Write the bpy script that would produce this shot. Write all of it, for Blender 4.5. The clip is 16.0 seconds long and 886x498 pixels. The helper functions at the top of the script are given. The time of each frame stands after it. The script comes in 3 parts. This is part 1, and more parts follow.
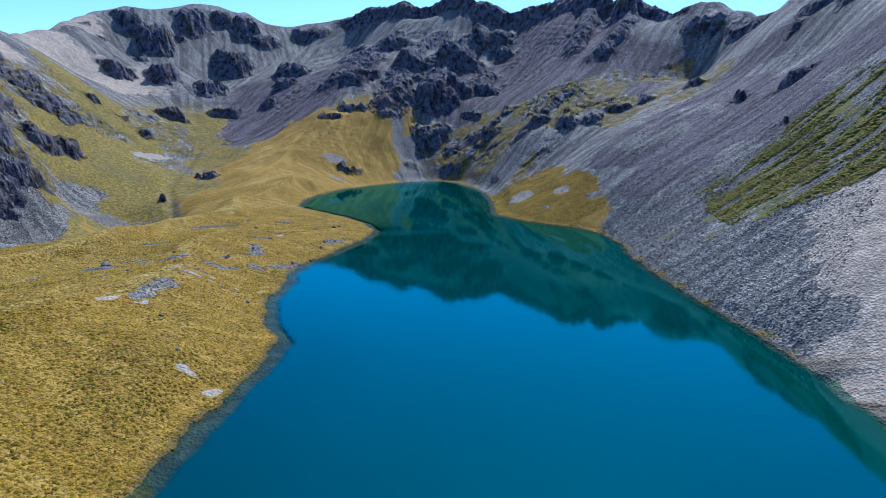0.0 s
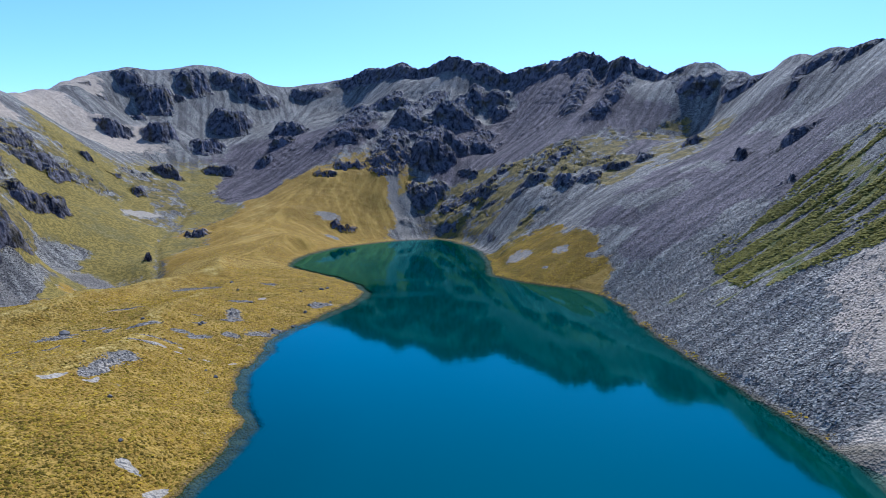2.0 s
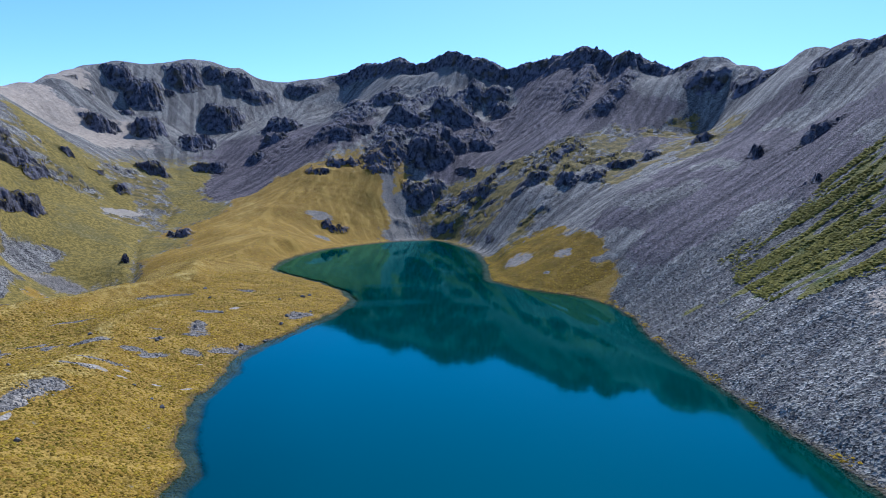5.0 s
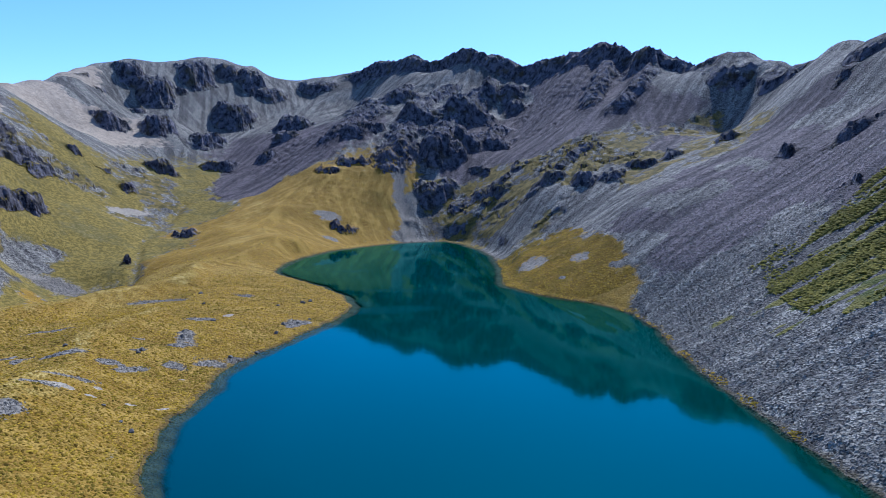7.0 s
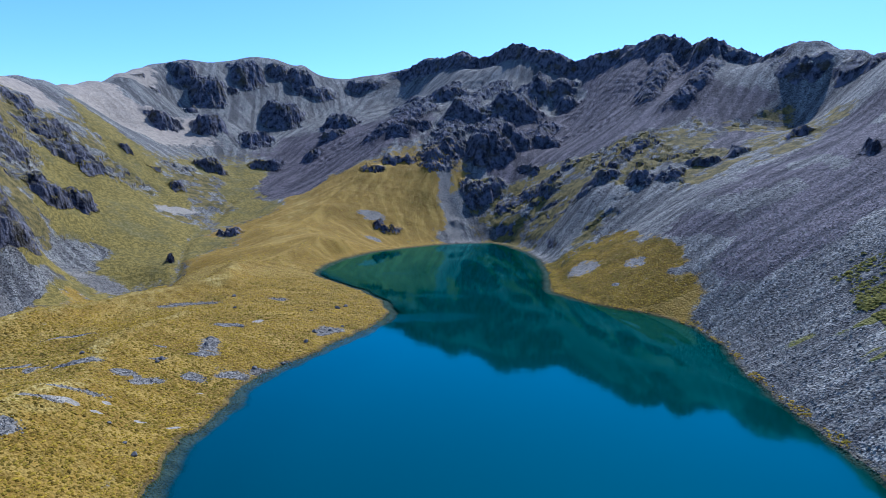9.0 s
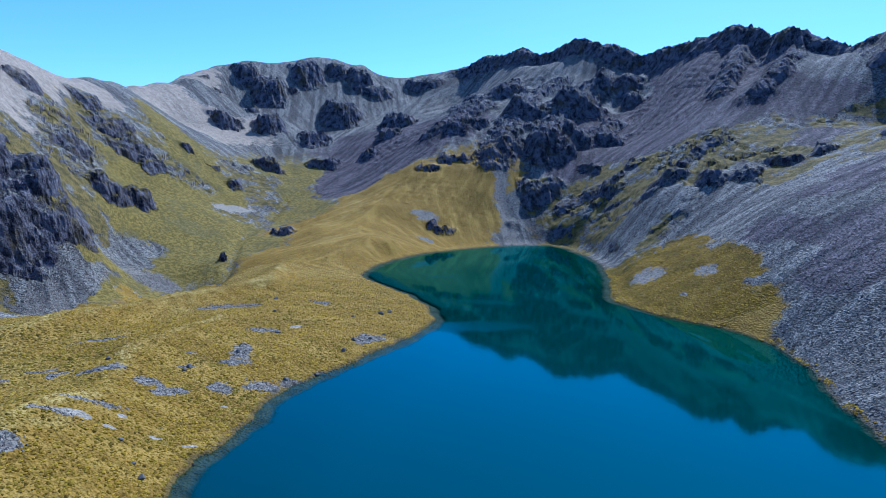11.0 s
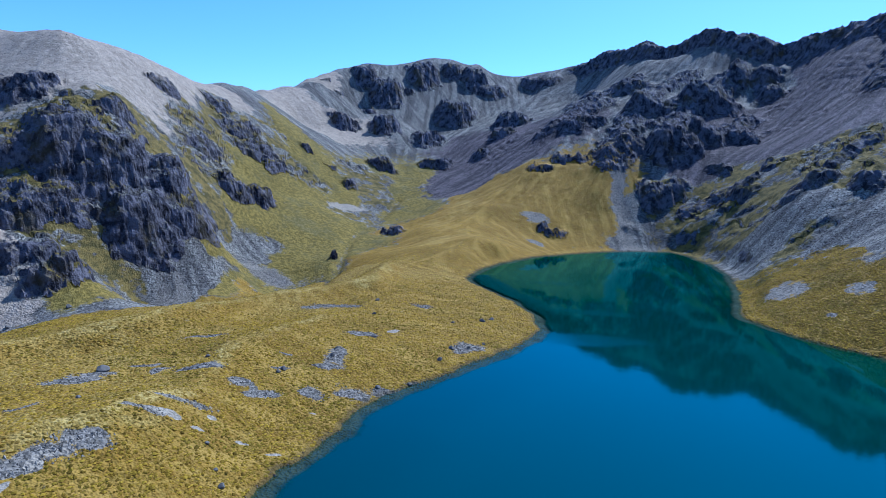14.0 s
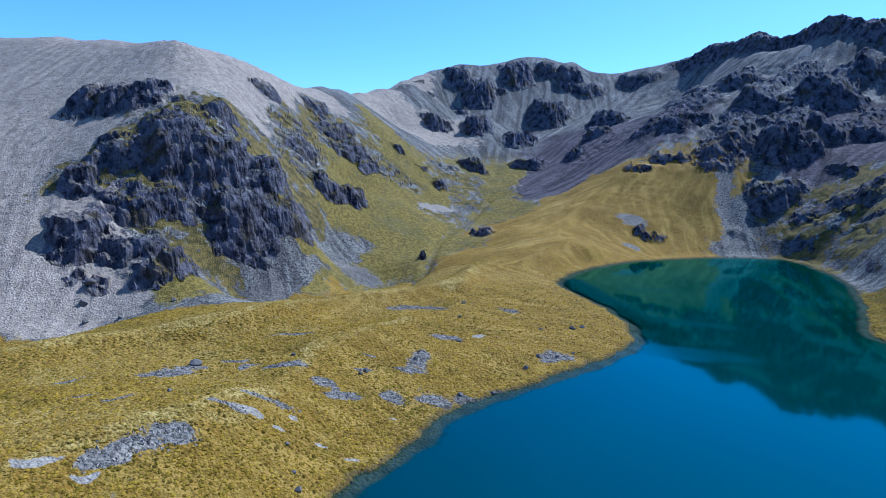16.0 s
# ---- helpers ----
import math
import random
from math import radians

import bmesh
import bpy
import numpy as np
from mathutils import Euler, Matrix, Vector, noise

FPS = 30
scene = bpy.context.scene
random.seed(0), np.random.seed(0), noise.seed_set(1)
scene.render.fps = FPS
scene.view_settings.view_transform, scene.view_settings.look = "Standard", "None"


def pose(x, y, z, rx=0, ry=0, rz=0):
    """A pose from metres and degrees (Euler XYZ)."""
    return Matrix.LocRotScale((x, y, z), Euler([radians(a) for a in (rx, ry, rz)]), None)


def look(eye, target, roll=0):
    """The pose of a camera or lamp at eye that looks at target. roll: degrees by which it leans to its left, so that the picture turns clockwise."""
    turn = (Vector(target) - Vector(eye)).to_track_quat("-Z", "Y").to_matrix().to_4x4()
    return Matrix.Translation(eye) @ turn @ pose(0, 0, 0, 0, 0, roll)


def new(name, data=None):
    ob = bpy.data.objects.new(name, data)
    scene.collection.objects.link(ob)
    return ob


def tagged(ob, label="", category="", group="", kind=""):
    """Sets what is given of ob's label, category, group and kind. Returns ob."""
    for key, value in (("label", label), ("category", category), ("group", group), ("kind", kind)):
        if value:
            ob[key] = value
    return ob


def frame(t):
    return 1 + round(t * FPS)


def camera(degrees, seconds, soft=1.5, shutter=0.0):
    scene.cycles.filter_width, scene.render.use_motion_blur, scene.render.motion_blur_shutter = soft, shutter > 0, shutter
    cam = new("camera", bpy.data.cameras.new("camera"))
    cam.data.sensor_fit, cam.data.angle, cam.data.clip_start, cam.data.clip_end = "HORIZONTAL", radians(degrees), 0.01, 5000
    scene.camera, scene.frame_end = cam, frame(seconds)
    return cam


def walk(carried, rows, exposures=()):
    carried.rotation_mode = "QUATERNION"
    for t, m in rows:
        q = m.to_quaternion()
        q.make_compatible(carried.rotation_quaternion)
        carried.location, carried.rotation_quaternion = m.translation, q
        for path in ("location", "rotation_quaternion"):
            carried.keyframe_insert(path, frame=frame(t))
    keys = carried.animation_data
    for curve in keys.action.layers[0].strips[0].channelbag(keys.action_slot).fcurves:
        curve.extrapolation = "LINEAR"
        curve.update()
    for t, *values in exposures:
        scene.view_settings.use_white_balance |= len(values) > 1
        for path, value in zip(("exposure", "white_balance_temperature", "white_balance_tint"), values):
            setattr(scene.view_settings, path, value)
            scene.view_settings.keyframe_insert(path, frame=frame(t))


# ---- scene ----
cam = camera(72.9, 16.0, soft=0.6)
PATH = [
    (0, (0.931, -5.831, 55.812), (0.672, -3.894, 55.383), 1.4),
    (0.5, (0.911, -2.067, 55.961), (0.652, -0.124, 55.565), 1.4),
    (1, (0.946, 1.901, 55.964), (0.685, 3.856, 55.635), 1.4),
    (1.5, (1.008, 5.695, 55.93), (0.745, 7.66, 55.665), 1.4),
    (2, (1.311, 9.396, 55.91), (1.047, 11.364, 55.665), 1.4),
    (2.5, (1.296, 13.404, 55.875), (1.034, 15.372, 55.628), 1.5),
    (3, (1.164, 17.294, 55.75), (0.902, 19.262, 55.503), 1.5),
    (3.5, (1.352, 21.154, 55.628), (1.091, 23.122, 55.381), 1.5),
    (4, (1.243, 25.107, 55.678), (0.982, 27.075, 55.429), 1.6),
    (6.5, (1.587, 44.537, 55.479), (1.306, 46.501, 55.228), 1.8),
    (7, (1.809, 48.506, 55.554), (1.495, 50.465, 55.301), 1.8),
    (7.5, (1.787, 52.246, 55.798), (1.437, 54.198, 55.542), 1.8),
    (8, (1.697, 56.488, 55.62), (1.306, 58.432, 55.364), 1.8),
    (8.5, (1.567, 60.483, 55.562), (1.134, 62.418, 55.303), 1.8),
    (11, (0.872, 79.654, 55.171), (0.211, 81.523, 54.902), 1.9),
    (11.5, (0.37, 82.499, 55.188), (-0.355, 84.343, 54.916), 1.9),
    (12, (0.104, 84.878, 55.182), (-0.69, 86.692, 54.908), 2.0),
    (12.5, (0.015, 86.611, 55.289), (-0.846, 88.395, 55.013), 2.0),
    (13, (-0.325, 88.271, 55.251), (-1.246, 90.025, 54.973), 2.0),
    (13.5, (-0.37, 89.66, 55.351), (-1.329, 91.393, 55.07), 2.0),
    (14, (-0.991, 90.973, 55.355), (-1.99, 92.683, 55.073), 2.0),
    (14.5, (-1.49, 92.143, 55.218), (-2.56, 93.809, 54.935), 2.0),
    (15, (-1.884, 93.368, 55.306), (-3.027, 94.984, 55.02), 2.0),
    (15.5, (-2.452, 94.72, 55.239), (-3.64, 96.303, 54.952), 1.8),
    (16, (-3.344, 96.282, 55.041), (-4.59, 97.82, 54.752), 1.8),
]
walk(cam, [(t, look(eye, target, roll)) for t, eye, target, roll in PATH], [(0, 0.42, 4500, 13), (1.5, 0.45, 4600, 13), (3.0, 0.3, 4600, 15), (8.5, 0.3, 4450, 14), (11.0, 0.28, 4150, 12), (16.0, 0.28, 4200, 12)])

# ---- light ----
SUN_AZIMUTH, SUN_HEIGHT = 10.0, 50.0  # degrees from up the valley towards the east, and over the horizon
world = bpy.data.worlds.new("sky")
scene.world = world
world.use_nodes = True
sky = world.node_tree.nodes.new("ShaderNodeTexSky")
sky.sky_type, sky.sun_disc = "NISHITA", False
sky.sun_elevation, sky.sun_rotation = radians(SUN_HEIGHT), radians(SUN_AZIMUTH)
sky.altitude, sky.air_density, sky.dust_density, sky.ozone_density = 1500, 1.0, 1.5, 5.0
back = world.node_tree.nodes["Background"]
back.inputs["Strength"].default_value = 0.142
world.node_tree.links.new(sky.outputs[0], back.inputs["Color"])
sun = new("sun", bpy.data.lights.new("sun", "SUN"))
sun.data.energy, sun.data.angle, sun.data.color = 5.5, radians(0.5), (1.0, 0.86, 0.67)
to_sun = Vector((math.sin(radians(SUN_AZIMUTH)) * math.cos(radians(SUN_HEIGHT)), math.cos(radians(SUN_AZIMUTH)) * math.cos(radians(SUN_HEIGHT)), math.sin(radians(SUN_HEIGHT))))
sun.matrix_world = look(to_sun * 100, (0, 0, 0))

# ---- landform ----
# Feature lines of the valley, in metres: x to the east, y up the valley, z over the lake.
SHORE = np.array([
    (-55, 65), (-56, 91), (-56, 112), (-58, 128), (-68, 144), (-76, 163), (-77, 181), (-82, 193), (-79, 214), (-74, 240),
    (-71, 262), (-72, 280), (-82, 299), (-100, 317), (-122, 333), (-137, 346), (-143, 372), (-143, 400), (-138, 435), (-126, 463),
    (-110, 492), (-95, 510), (-73, 526), (-60, 514), (-42, 485), (-30, 455), (-20, 405), (-17, 370), (-15, 347), (5, 327),
    (27, 317), (40, 303), (47, 276), (48, 245), (53, 212), (60, 180), (66, 158), (71, 128), (74, 100), (76, 50),
    (70, -10), (45, -70), (0, -95), (-40, -70), (-58, -10), (-58, 35)], float)
CREST_DOME = [
    (-760, 150, 150), (-621, 263, 145), (-596, 276, 145), (-563, 294, 145), (-503, 304, 139), (-445, 315, 134), (-436, 323, 134), (-434, 335, 131), (-435, 358, 130), (-439, 385, 126),
    (-449, 409, 124), (-460, 434, 120), (-482, 490, 124), (-501, 528, 126), (-527, 580, 130)]
CREST_WEST = [
    (-543, 626, 140), (-560, 682, 156), (-577, 754, 177), (-565, 812, 196), (-555, 833, 194), (-538, 859, 200), (-509, 892, 213), (-482, 915, 214), (-460, 938, 206), (-448, 944, 209),
    (-430, 957, 192), (-410, 968, 189), (-358, 979, 197), (-311, 974, 203), (-273, 962, 209), (-253, 960, 219), (-229, 947, 217)]
CREST_NORTH = [
    (-188, 919, 221), (-167, 910, 210), (-136, 896, 212), (-110, 874, 221), (-85, 863, 214), (-53, 849, 204), (-43, 845, 198), (-28, 834, 191), (-6, 819, 195), (25, 794, 198),
    (52, 772, 201), (63, 759, 203), (77, 745, 197), (86, 737, 190), (99, 719, 183), (105, 704, 185), (119, 696, 177), (134, 681, 169), (143, 660, 160)]
CREST_EAST = [
    (150, 643, 164), (157, 622, 167), (167, 615, 166), (175, 603, 160), (179, 595, 155), (187, 583, 153), (192, 567, 145), (196, 545, 144), (200, 520, 151), (205, 504, 152),
    (208, 482, 146), (208, 462, 148), (212, 426, 145), (215, 400, 142), (225, 300, 138), (235, 200, 135), (240, 80, 130), (245, -60, 120)]
CREEK = [
    (-250, 60, -22), (-245, 130, -18), (-250, 189, -13), (-262, 253, -13), (-241, 316, -17), (-236, 348, -17), (-249, 370, -6), (-256, 400, -3), (-266, 440, 2),
    (-285, 500, 12), (-310, 560, 30), (-340, 620, 50)]
MORAINE = [
    (-63, 101, 4), (-78, 110, 8), (-98, 138, 9), (-100, 155, 9), (-130, 110, 10), (-130, 60, 8), (-133, 165, 7), (-155, 193, 8), (-150, 237, 4), (-100, 211, 5),
    (-72, 160, 4), (-102, 234, 4), (-110, 270, 3), (-150, 290, 4), (-190, 330, 2), (-200, 250, -4), (-200, 180, 2), (-190, 100, 0)]
FAN = [
    (-142, 413, 8), (-160, 380, 6), (-125, 458, 5), (-158, 500, 14), (-200, 440, 12), (-205, 500, 24), (-230, 460, 12), (-204, 592, 59), (-162, 565, 44), (-123, 570, 47), (-107, 541, 20),
    (-240, 539, 30), (-259, 597, 44)]
WEST_SLOPE = [
    (-259, 229, 3), (-276, 281, 10), (-327, 306, 57), (-296, 313, 35), (-283, 303, 24), (-292, 327, 6),
    (-275, 325, -4), (-282, 375, -1), (-324, 415, 24), (-341, 406, 32), (-314, 470, 15), (-276, 462, 6), (-347, 296, 88), (-383, 353, 90), (-408, 427, 82), (-401, 437, 76),
    (-483, 590, 98), (-600, 170, 90)]
WEST_FACE = [
    (-266, 166, -11), (-288, 173, 1), (-310, 180, 14), (-336, 188, 29), (-362, 196, 44), (-388, 205, 59), (-427, 216, 76), (-455, 225, 89), (-503, 240, 110), (-264, 183, -11), (-283, 190, -1),
    (-302, 197, 11), (-323, 205, 24), (-346, 214, 39), (-367, 222, 54), (-400, 234, 71), (-433, 246, 90), (-475, 262, 111), (-271, 207, -9), (-285, 214, 4), (-300, 221, 17), (-315, 228, 30),
    (-324, 232, 46), (-336, 238, 60), (-357, 248, 72), (-394, 264, 85), (-435, 282, 107), (-268, 231, -4), (-279, 238, 10), (-295, 246, 25), (-304, 251, 35), (-314, 257, 61)]
WEST_FACE += [(-323, 262, 75), (-354, 279, 90), (-402, 305, 112)]
UPPER_BASIN = [
    (-388, 626, 59), (-339, 662, 61), (-302, 672, 69), (-307, 722, 93), (-394, 710, 86), (-398, 707, 88), (-466, 660, 98), (-422, 673, 93), (-425, 791, 133), (-362, 814, 124),
    (-309, 831, 127), (-500, 720, 125), (-336, 896, 156), (-251, 882, 163)]
HEADWALL = [
    (-203, 710, 112), (-190, 650, 90), (-140, 625, 68), (-138, 665, 90), (-135, 715, 118), (-95, 600, 58), (-90, 650, 88), (-90, 710, 119), (-90, 780, 158), (-68, 535, 12), (-69, 550, 19),
    (-60, 580, 45), (-29, 547, 45), (-30, 600, 70), (-30, 650, 94), (-30, 700, 119), (-28, 760, 150), (0, 480, 42), (9, 534, 65), (35, 561, 88), (40, 620, 118), (45, 680, 150),
    (-172, 780, 150)]
EAST_SLOPE = [
    (-10, 395, 7), (15, 373, 15), (20, 345, 9), (20, 425, 24), (62, 400, 48), (75, 341, 35), (61, 310, 20), (105, 324, 47), (113, 354, 55), (129, 405, 74), (149, 380, 82),
    (168, 406, 98), (131, 465, 86), (140, 546, 96), (128, 281, 62), (121, 243, 50), (98, 205, 30), (84, 215, 23), (79, 163, 12), (78, 191, 13), (64, 193, 5), (150, 150, 70),
    (160, 60, 70), (98, 580, 112)]
OUTER = [
    (-1000, 300, 60), (-800, 900, 100), (-500, 1300, 80), (-100, 1500, 120), (350, 1300, 100), (480, 800, 60), (480, 300, 40), (500, -200, 40), (-1000, -200, -60), (-300, -250, -30),
    (0, -300, -5), (300, -500, 60), (-300, -900, -80), (0, 3200, -60), (3000, 2000, -60), (-3000, 2000, -60), (3000, -2000, -60), (-3000, -2000, -90), (0, -3200, -90)]


def along(line, step):
    """Points along a line of any dimension, about step apart."""
    line = np.array(line, float)
    out = [line[:1]]
    for a, b in zip(line[:-1], line[1:]):
        n = max(1, int(np.linalg.norm((b - a)[:2]) / step + 0.5))
        out.append(a + (b - a) * (np.arange(1, n + 1) / n)[:, None])
    return np.concatenate(out)


def behind(line, back, drop):
    """The far side of a crest, as seen from the lake."""
    line = along(line, 60)
    out = line[:, :2] - np.array([0.0, 90.0])
    out /= np.linalg.norm(out, axis=1)[:, None]
    return np.column_stack([line[:, :2] + out * back, line[:, 2] - drop])


shore_ring = np.concatenate([along(np.vstack([SHORE, SHORE[:1]]), 14)[:-1]])
knots = np.concatenate([np.column_stack([shore_ring, np.full(len(shore_ring), 0.4)])]
                       + [along(c, 45) for c in (CREST_DOME, CREST_WEST, CREST_NORTH, CREST_EAST, CREEK)]
                       + [behind(CREST_DOME, 75, 8), behind(CREST_WEST, 75, 26), behind(CREST_NORTH, 70, 35), behind(CREST_EAST, 60, 30)]
                       + [np.array(c, float) for c in (MORAINE, FAN, WEST_SLOPE, WEST_FACE, UPPER_BASIN, HEADWALL, EAST_SLOPE, OUTER)])
SOFT = 9.0
WEST_SIDE = {p[:2] for p in WEST_FACE}
ease_off = np.array([60.0 if (kx, ky) in WEST_SIDE else 0.3 for kx, ky in knots[:, :2]])
reach = np.sqrt(((knots[:, None, :2] - knots[None, :, :2]) ** 2).sum(-1) + SOFT * SOFT)
weights = np.linalg.solve(reach - np.diag(ease_off), knots[:, 2] - 60.0)


def base_height(x, y):
    """The smooth form of the land through its feature lines."""
    h, x, y = np.full(x.shape, 60.0), x.astype(np.float32), y.astype(np.float32)
    for (kx, ky), w in zip(knots[:, :2].tolist(), weights.tolist()):
        h += w * np.sqrt((x - kx) ** 2 + (y - ky) ** 2 + SOFT * SOFT)
    return h


def shore_distance(x, y):
    """Metres to the shore: positive on land, negative on the lake."""
    best, inside = np.full(x.shape, 1e9), np.zeros(x.shape, bool)
    ring = np.vstack([SHORE, SHORE[:1]])
    for (ax, ay), (bx, by) in zip(ring[:-1], ring[1:]):
        dx, dy = bx - ax, by - ay
        u = np.clip(((x - ax) * dx + (y - ay) * dy) / (dx * dx + dy * dy), 0, 1)
        best = np.minimum(best, (x - ax - u * dx) ** 2 + (y - ay - u * dy) ** 2)
        if dy:
            inside ^= ((ay > y) != (by > y)) & (x < ax + (y - ay) / dy * dx)
    return np.where(inside, -1, 1) * np.sqrt(best)
def hashed(ix, iy, seed):
    n = (ix.astype(np.int64) * 374761393 + iy.astype(np.int64) * 668265263 + seed * 974634777) & 0xFFFFFFFF
    n = ((n ^ (n >> 13)) * 1274126177) & 0xFFFFFFFF
    return ((n ^ (n >> 16)) & 0xFFFF) / 65535.0


def grain(x, y, size, seed=0):
    """Smooth noise, -1 to 1, with lumps about size metres wide."""
    u, v = x / size, y / size
    iu, iv = np.floor(u), np.floor(v)
    fu, fv = u - iu, v - iv
    su, sv = fu * fu * fu * (fu * (6 * fu - 15) + 10), fv * fv * fv * (fv * (6 * fv - 15) + 10)

    def corner(a, b):
        w = hashed(iu + a, iv + b, seed) * 2 * np.pi
        return np.cos(w) * (fu - a) + np.sin(w) * (fv - b)
    low = corner(0, 0) * (1 - su) + corner(1, 0) * su
    high = corner(0, 1) * (1 - su) + corner(1, 1) * su
    return (low * (1 - sv) + high * sv) * 1.45


def fractal(x, y, size, octaves, seed=0, rough=0.5):
    out, amp = np.zeros(x.shape), 1.0
    for k in range(octaves):
        out += amp * grain(x, y, size, seed + 17 * k)
        size, amp = size * 0.48, amp * rough
    return out


def ridged(x, y, size, octaves, seed=0, rough=0.5):
    """Sharp-crested noise, 0 to about 1.5."""
    out, amp = np.zeros(x.shape), 1.0
    for k in range(octaves):
        out += amp * (1 - np.abs(grain(x, y, size, seed + 31 * k)) * 1.6).clip(0) ** 2
        size, amp = size * 0.47, amp * rough
    return out


def ease(v, low, high):
    u = np.clip((v - low) / (high - low), 0, 1)
    return u * u * (3 - 2 * u)


# What covers the ground: places that are typical of each cover.
COVER = {
    "tussock": [
        (-129, 132), (-88, 137), (-146, 212), (-126, 184), (-108, 207), (-112, 268), (-87, 261), (-84, 212), (-92, 174), (-80, 178), (-88, 151), (-231, 310),
        (-143, 282), (-162, 372), (-169, 497), (-148, 544), (-222, 560), (-216, 427), (-213, 179), (-60, 90), (-75, 60), (-110, 80), (-160, 80), (-200, 380),
        (-190, 470), (-150, 450), (-250, 470), (-240, 110), (-120, 480), (-128, 548), (-135, 531), (-135, 562), (-239, 273), (-180, 186), (-176, 161), (-193, 184),
        (19, 354), (10, 338), (3, 409), (24, 336), (-8, 380)],
    "bench": [
        (-20, 520), (0, 530), (30, 502), (-57, 570), (-24, 547), (68, 470), (-343, 526), (-363, 472), (-394, 468), (-308, 468), (-313, 513), (-33, 508),
        (-93, 548), (10, 536), (-38, 564), (77, 530), (111, 552), (57, 504), (131, 491), (-10, 430), (-55, 530), (-388, 386), (-397, 432), (-349, 307),
        (-341, 268), (-324, 236), (-333, 226), (-301, 243), (-270, 250), (-330, 333)],
    "scree": [
        (-430, 541), (-457, 504), (-528, 662), (-532, 758), (-365, 864), (-326, 813), (-112, 536), (-100, 520), (-93, 722), (-58, 746), (-20, 466), (53, 347),
        (67, 279), (73, 381), (93, 298), (66, 232), (80, 205), (81, 189), (70, 205), (142, 312), (161, 421), (170, 558), (182, 526), (182, 582),
        (162, 620), (158, 528), (190, 475), (134, 610), (199, 508), (130, 633), (73, 156), (182, 383), (109, 402), (35, 420), (40, 480), (-104, 541),
        (-225, 815), (-263, 287), (-264, 299), (-291, 341), (-255, 268), (-233, 233), (-293, 362)],
    "pale": [
        (90, 196), (99, 200), (95, 168), (86, 146), (104, 182), (112, 160), (92, 128), (-453, 460), (-517, 612), (-560, 700), (-319, 474), (-371, 226),
        (-389, 239), (-323, 217), (-286, 187), (-275, 182), (-387, 259), (-365, 271), (-396, 324), (-406, 311), (-423, 387), (-528, 604), (-494, 598), (-474, 609),
        (-388, 332), (-465, 270), (-419, 281)],
    "rust": [
        (-32, 672), (47, 622), (-47, 709), (30, 684), (77, 624), (7, 729), (57, 702), (120, 345), (130, 310), (150, 330), (112, 300), (148, 396),
        (118, 414), (-63, 607), (106, 574), (49, 583), (0, 597), (16, 653), (-16, 635), (97, 525), (70, 330), (82, 360), (100, 330), (58, 372),
        (112, 375), (90, 395), (139, 369), (159, 453), (-290, 596), (-291, 639), (-264, 614), (-267, 571), (-259, 648), (-244, 674)],
    "straw": [
        (-136, 131), (-146, 141), (-143, 151), (-152, 149), (-146, 166), (-115, 127), (-138, 179), (-199, 158), (-163, 191), (-135, 148), (-160, 120), (-190, 220),
        (-152, 237), (-175, 165), (-150, 165), (-185, 190), (-230, 150), (-165, 330), (-185, 300), (-200, 415), (-215, 470), (-240, 520)],
    "green": [
        (87, 256), (99, 255), (130, 269), (117, 234), (107, 214), (142, 275), (108, 240), (119, 246), (123, 262), (110, 257), (106, 215), (89, 222)],
    "meadow": [
        (-330, 590), (-254, 326), (-264, 364), (-258, 400), (-285, 375), (-304, 362), (-339, 452), (-366, 496), (-402, 504), (-344, 493), (-274, 310), (-255, 226),
        (-434, 520), (-270, 340), (-320, 430), (-300, 410), (-290, 440), (-325, 480), (-300, 385), (-355, 420), (-240, 300), (-262, 420), (-275, 500), (-300, 540)],
}


def cover(x, y):
    """The share of each cover at a place."""
    wx = x + 14 * fractal(x, y, 45, 5, 5, 0.62)
    wy = y + 14 * fractal(x, y, 45, 5, 9, 0.62)
    share, total = {}, np.full(x.shape, 1e-12)
    for kind, places in COVER.items():
        s = np.zeros(x.shape)
        for px, py in places:
            s += 1.0 / ((wx - px) ** 2 + (wy - py) ** 2 + 60.0) ** 2
        share[kind] = s
        total += s
    share = {k: s / total for k, s in share.items()}
    share["tussock"] = share["tussock"] + share["straw"]
    return share


# Crags: x and y of the foot, half width, height.
BASIN_CRAGS = [
    (-449, 637, 15.6, 16.1), (-507, 746, 18.4, 18.2), (-471, 735, 22.9, 21.4), (-411, 662, 18.8, 16.7), (-379, 742, 29.4, 24.6), (-367, 677, 20.8, 13.1), (-312, 731, 29.5, 16.3), (-297, 697, 16.5, 8.5), (-455, 806, 24.8, 21.2),
    (-433, 849, 19.4, 15.0), (-396, 851, 18.6, 21.0), (-373, 852, 24.0, 10.4), (-336, 902, 31.1, 9.9), (-536, 700, 9.6, 2.8), (-460, 775, 8.6, 6.1), (-473, 710, 9.2, 5.7), (-516, 704, 8.3, 2.7)]
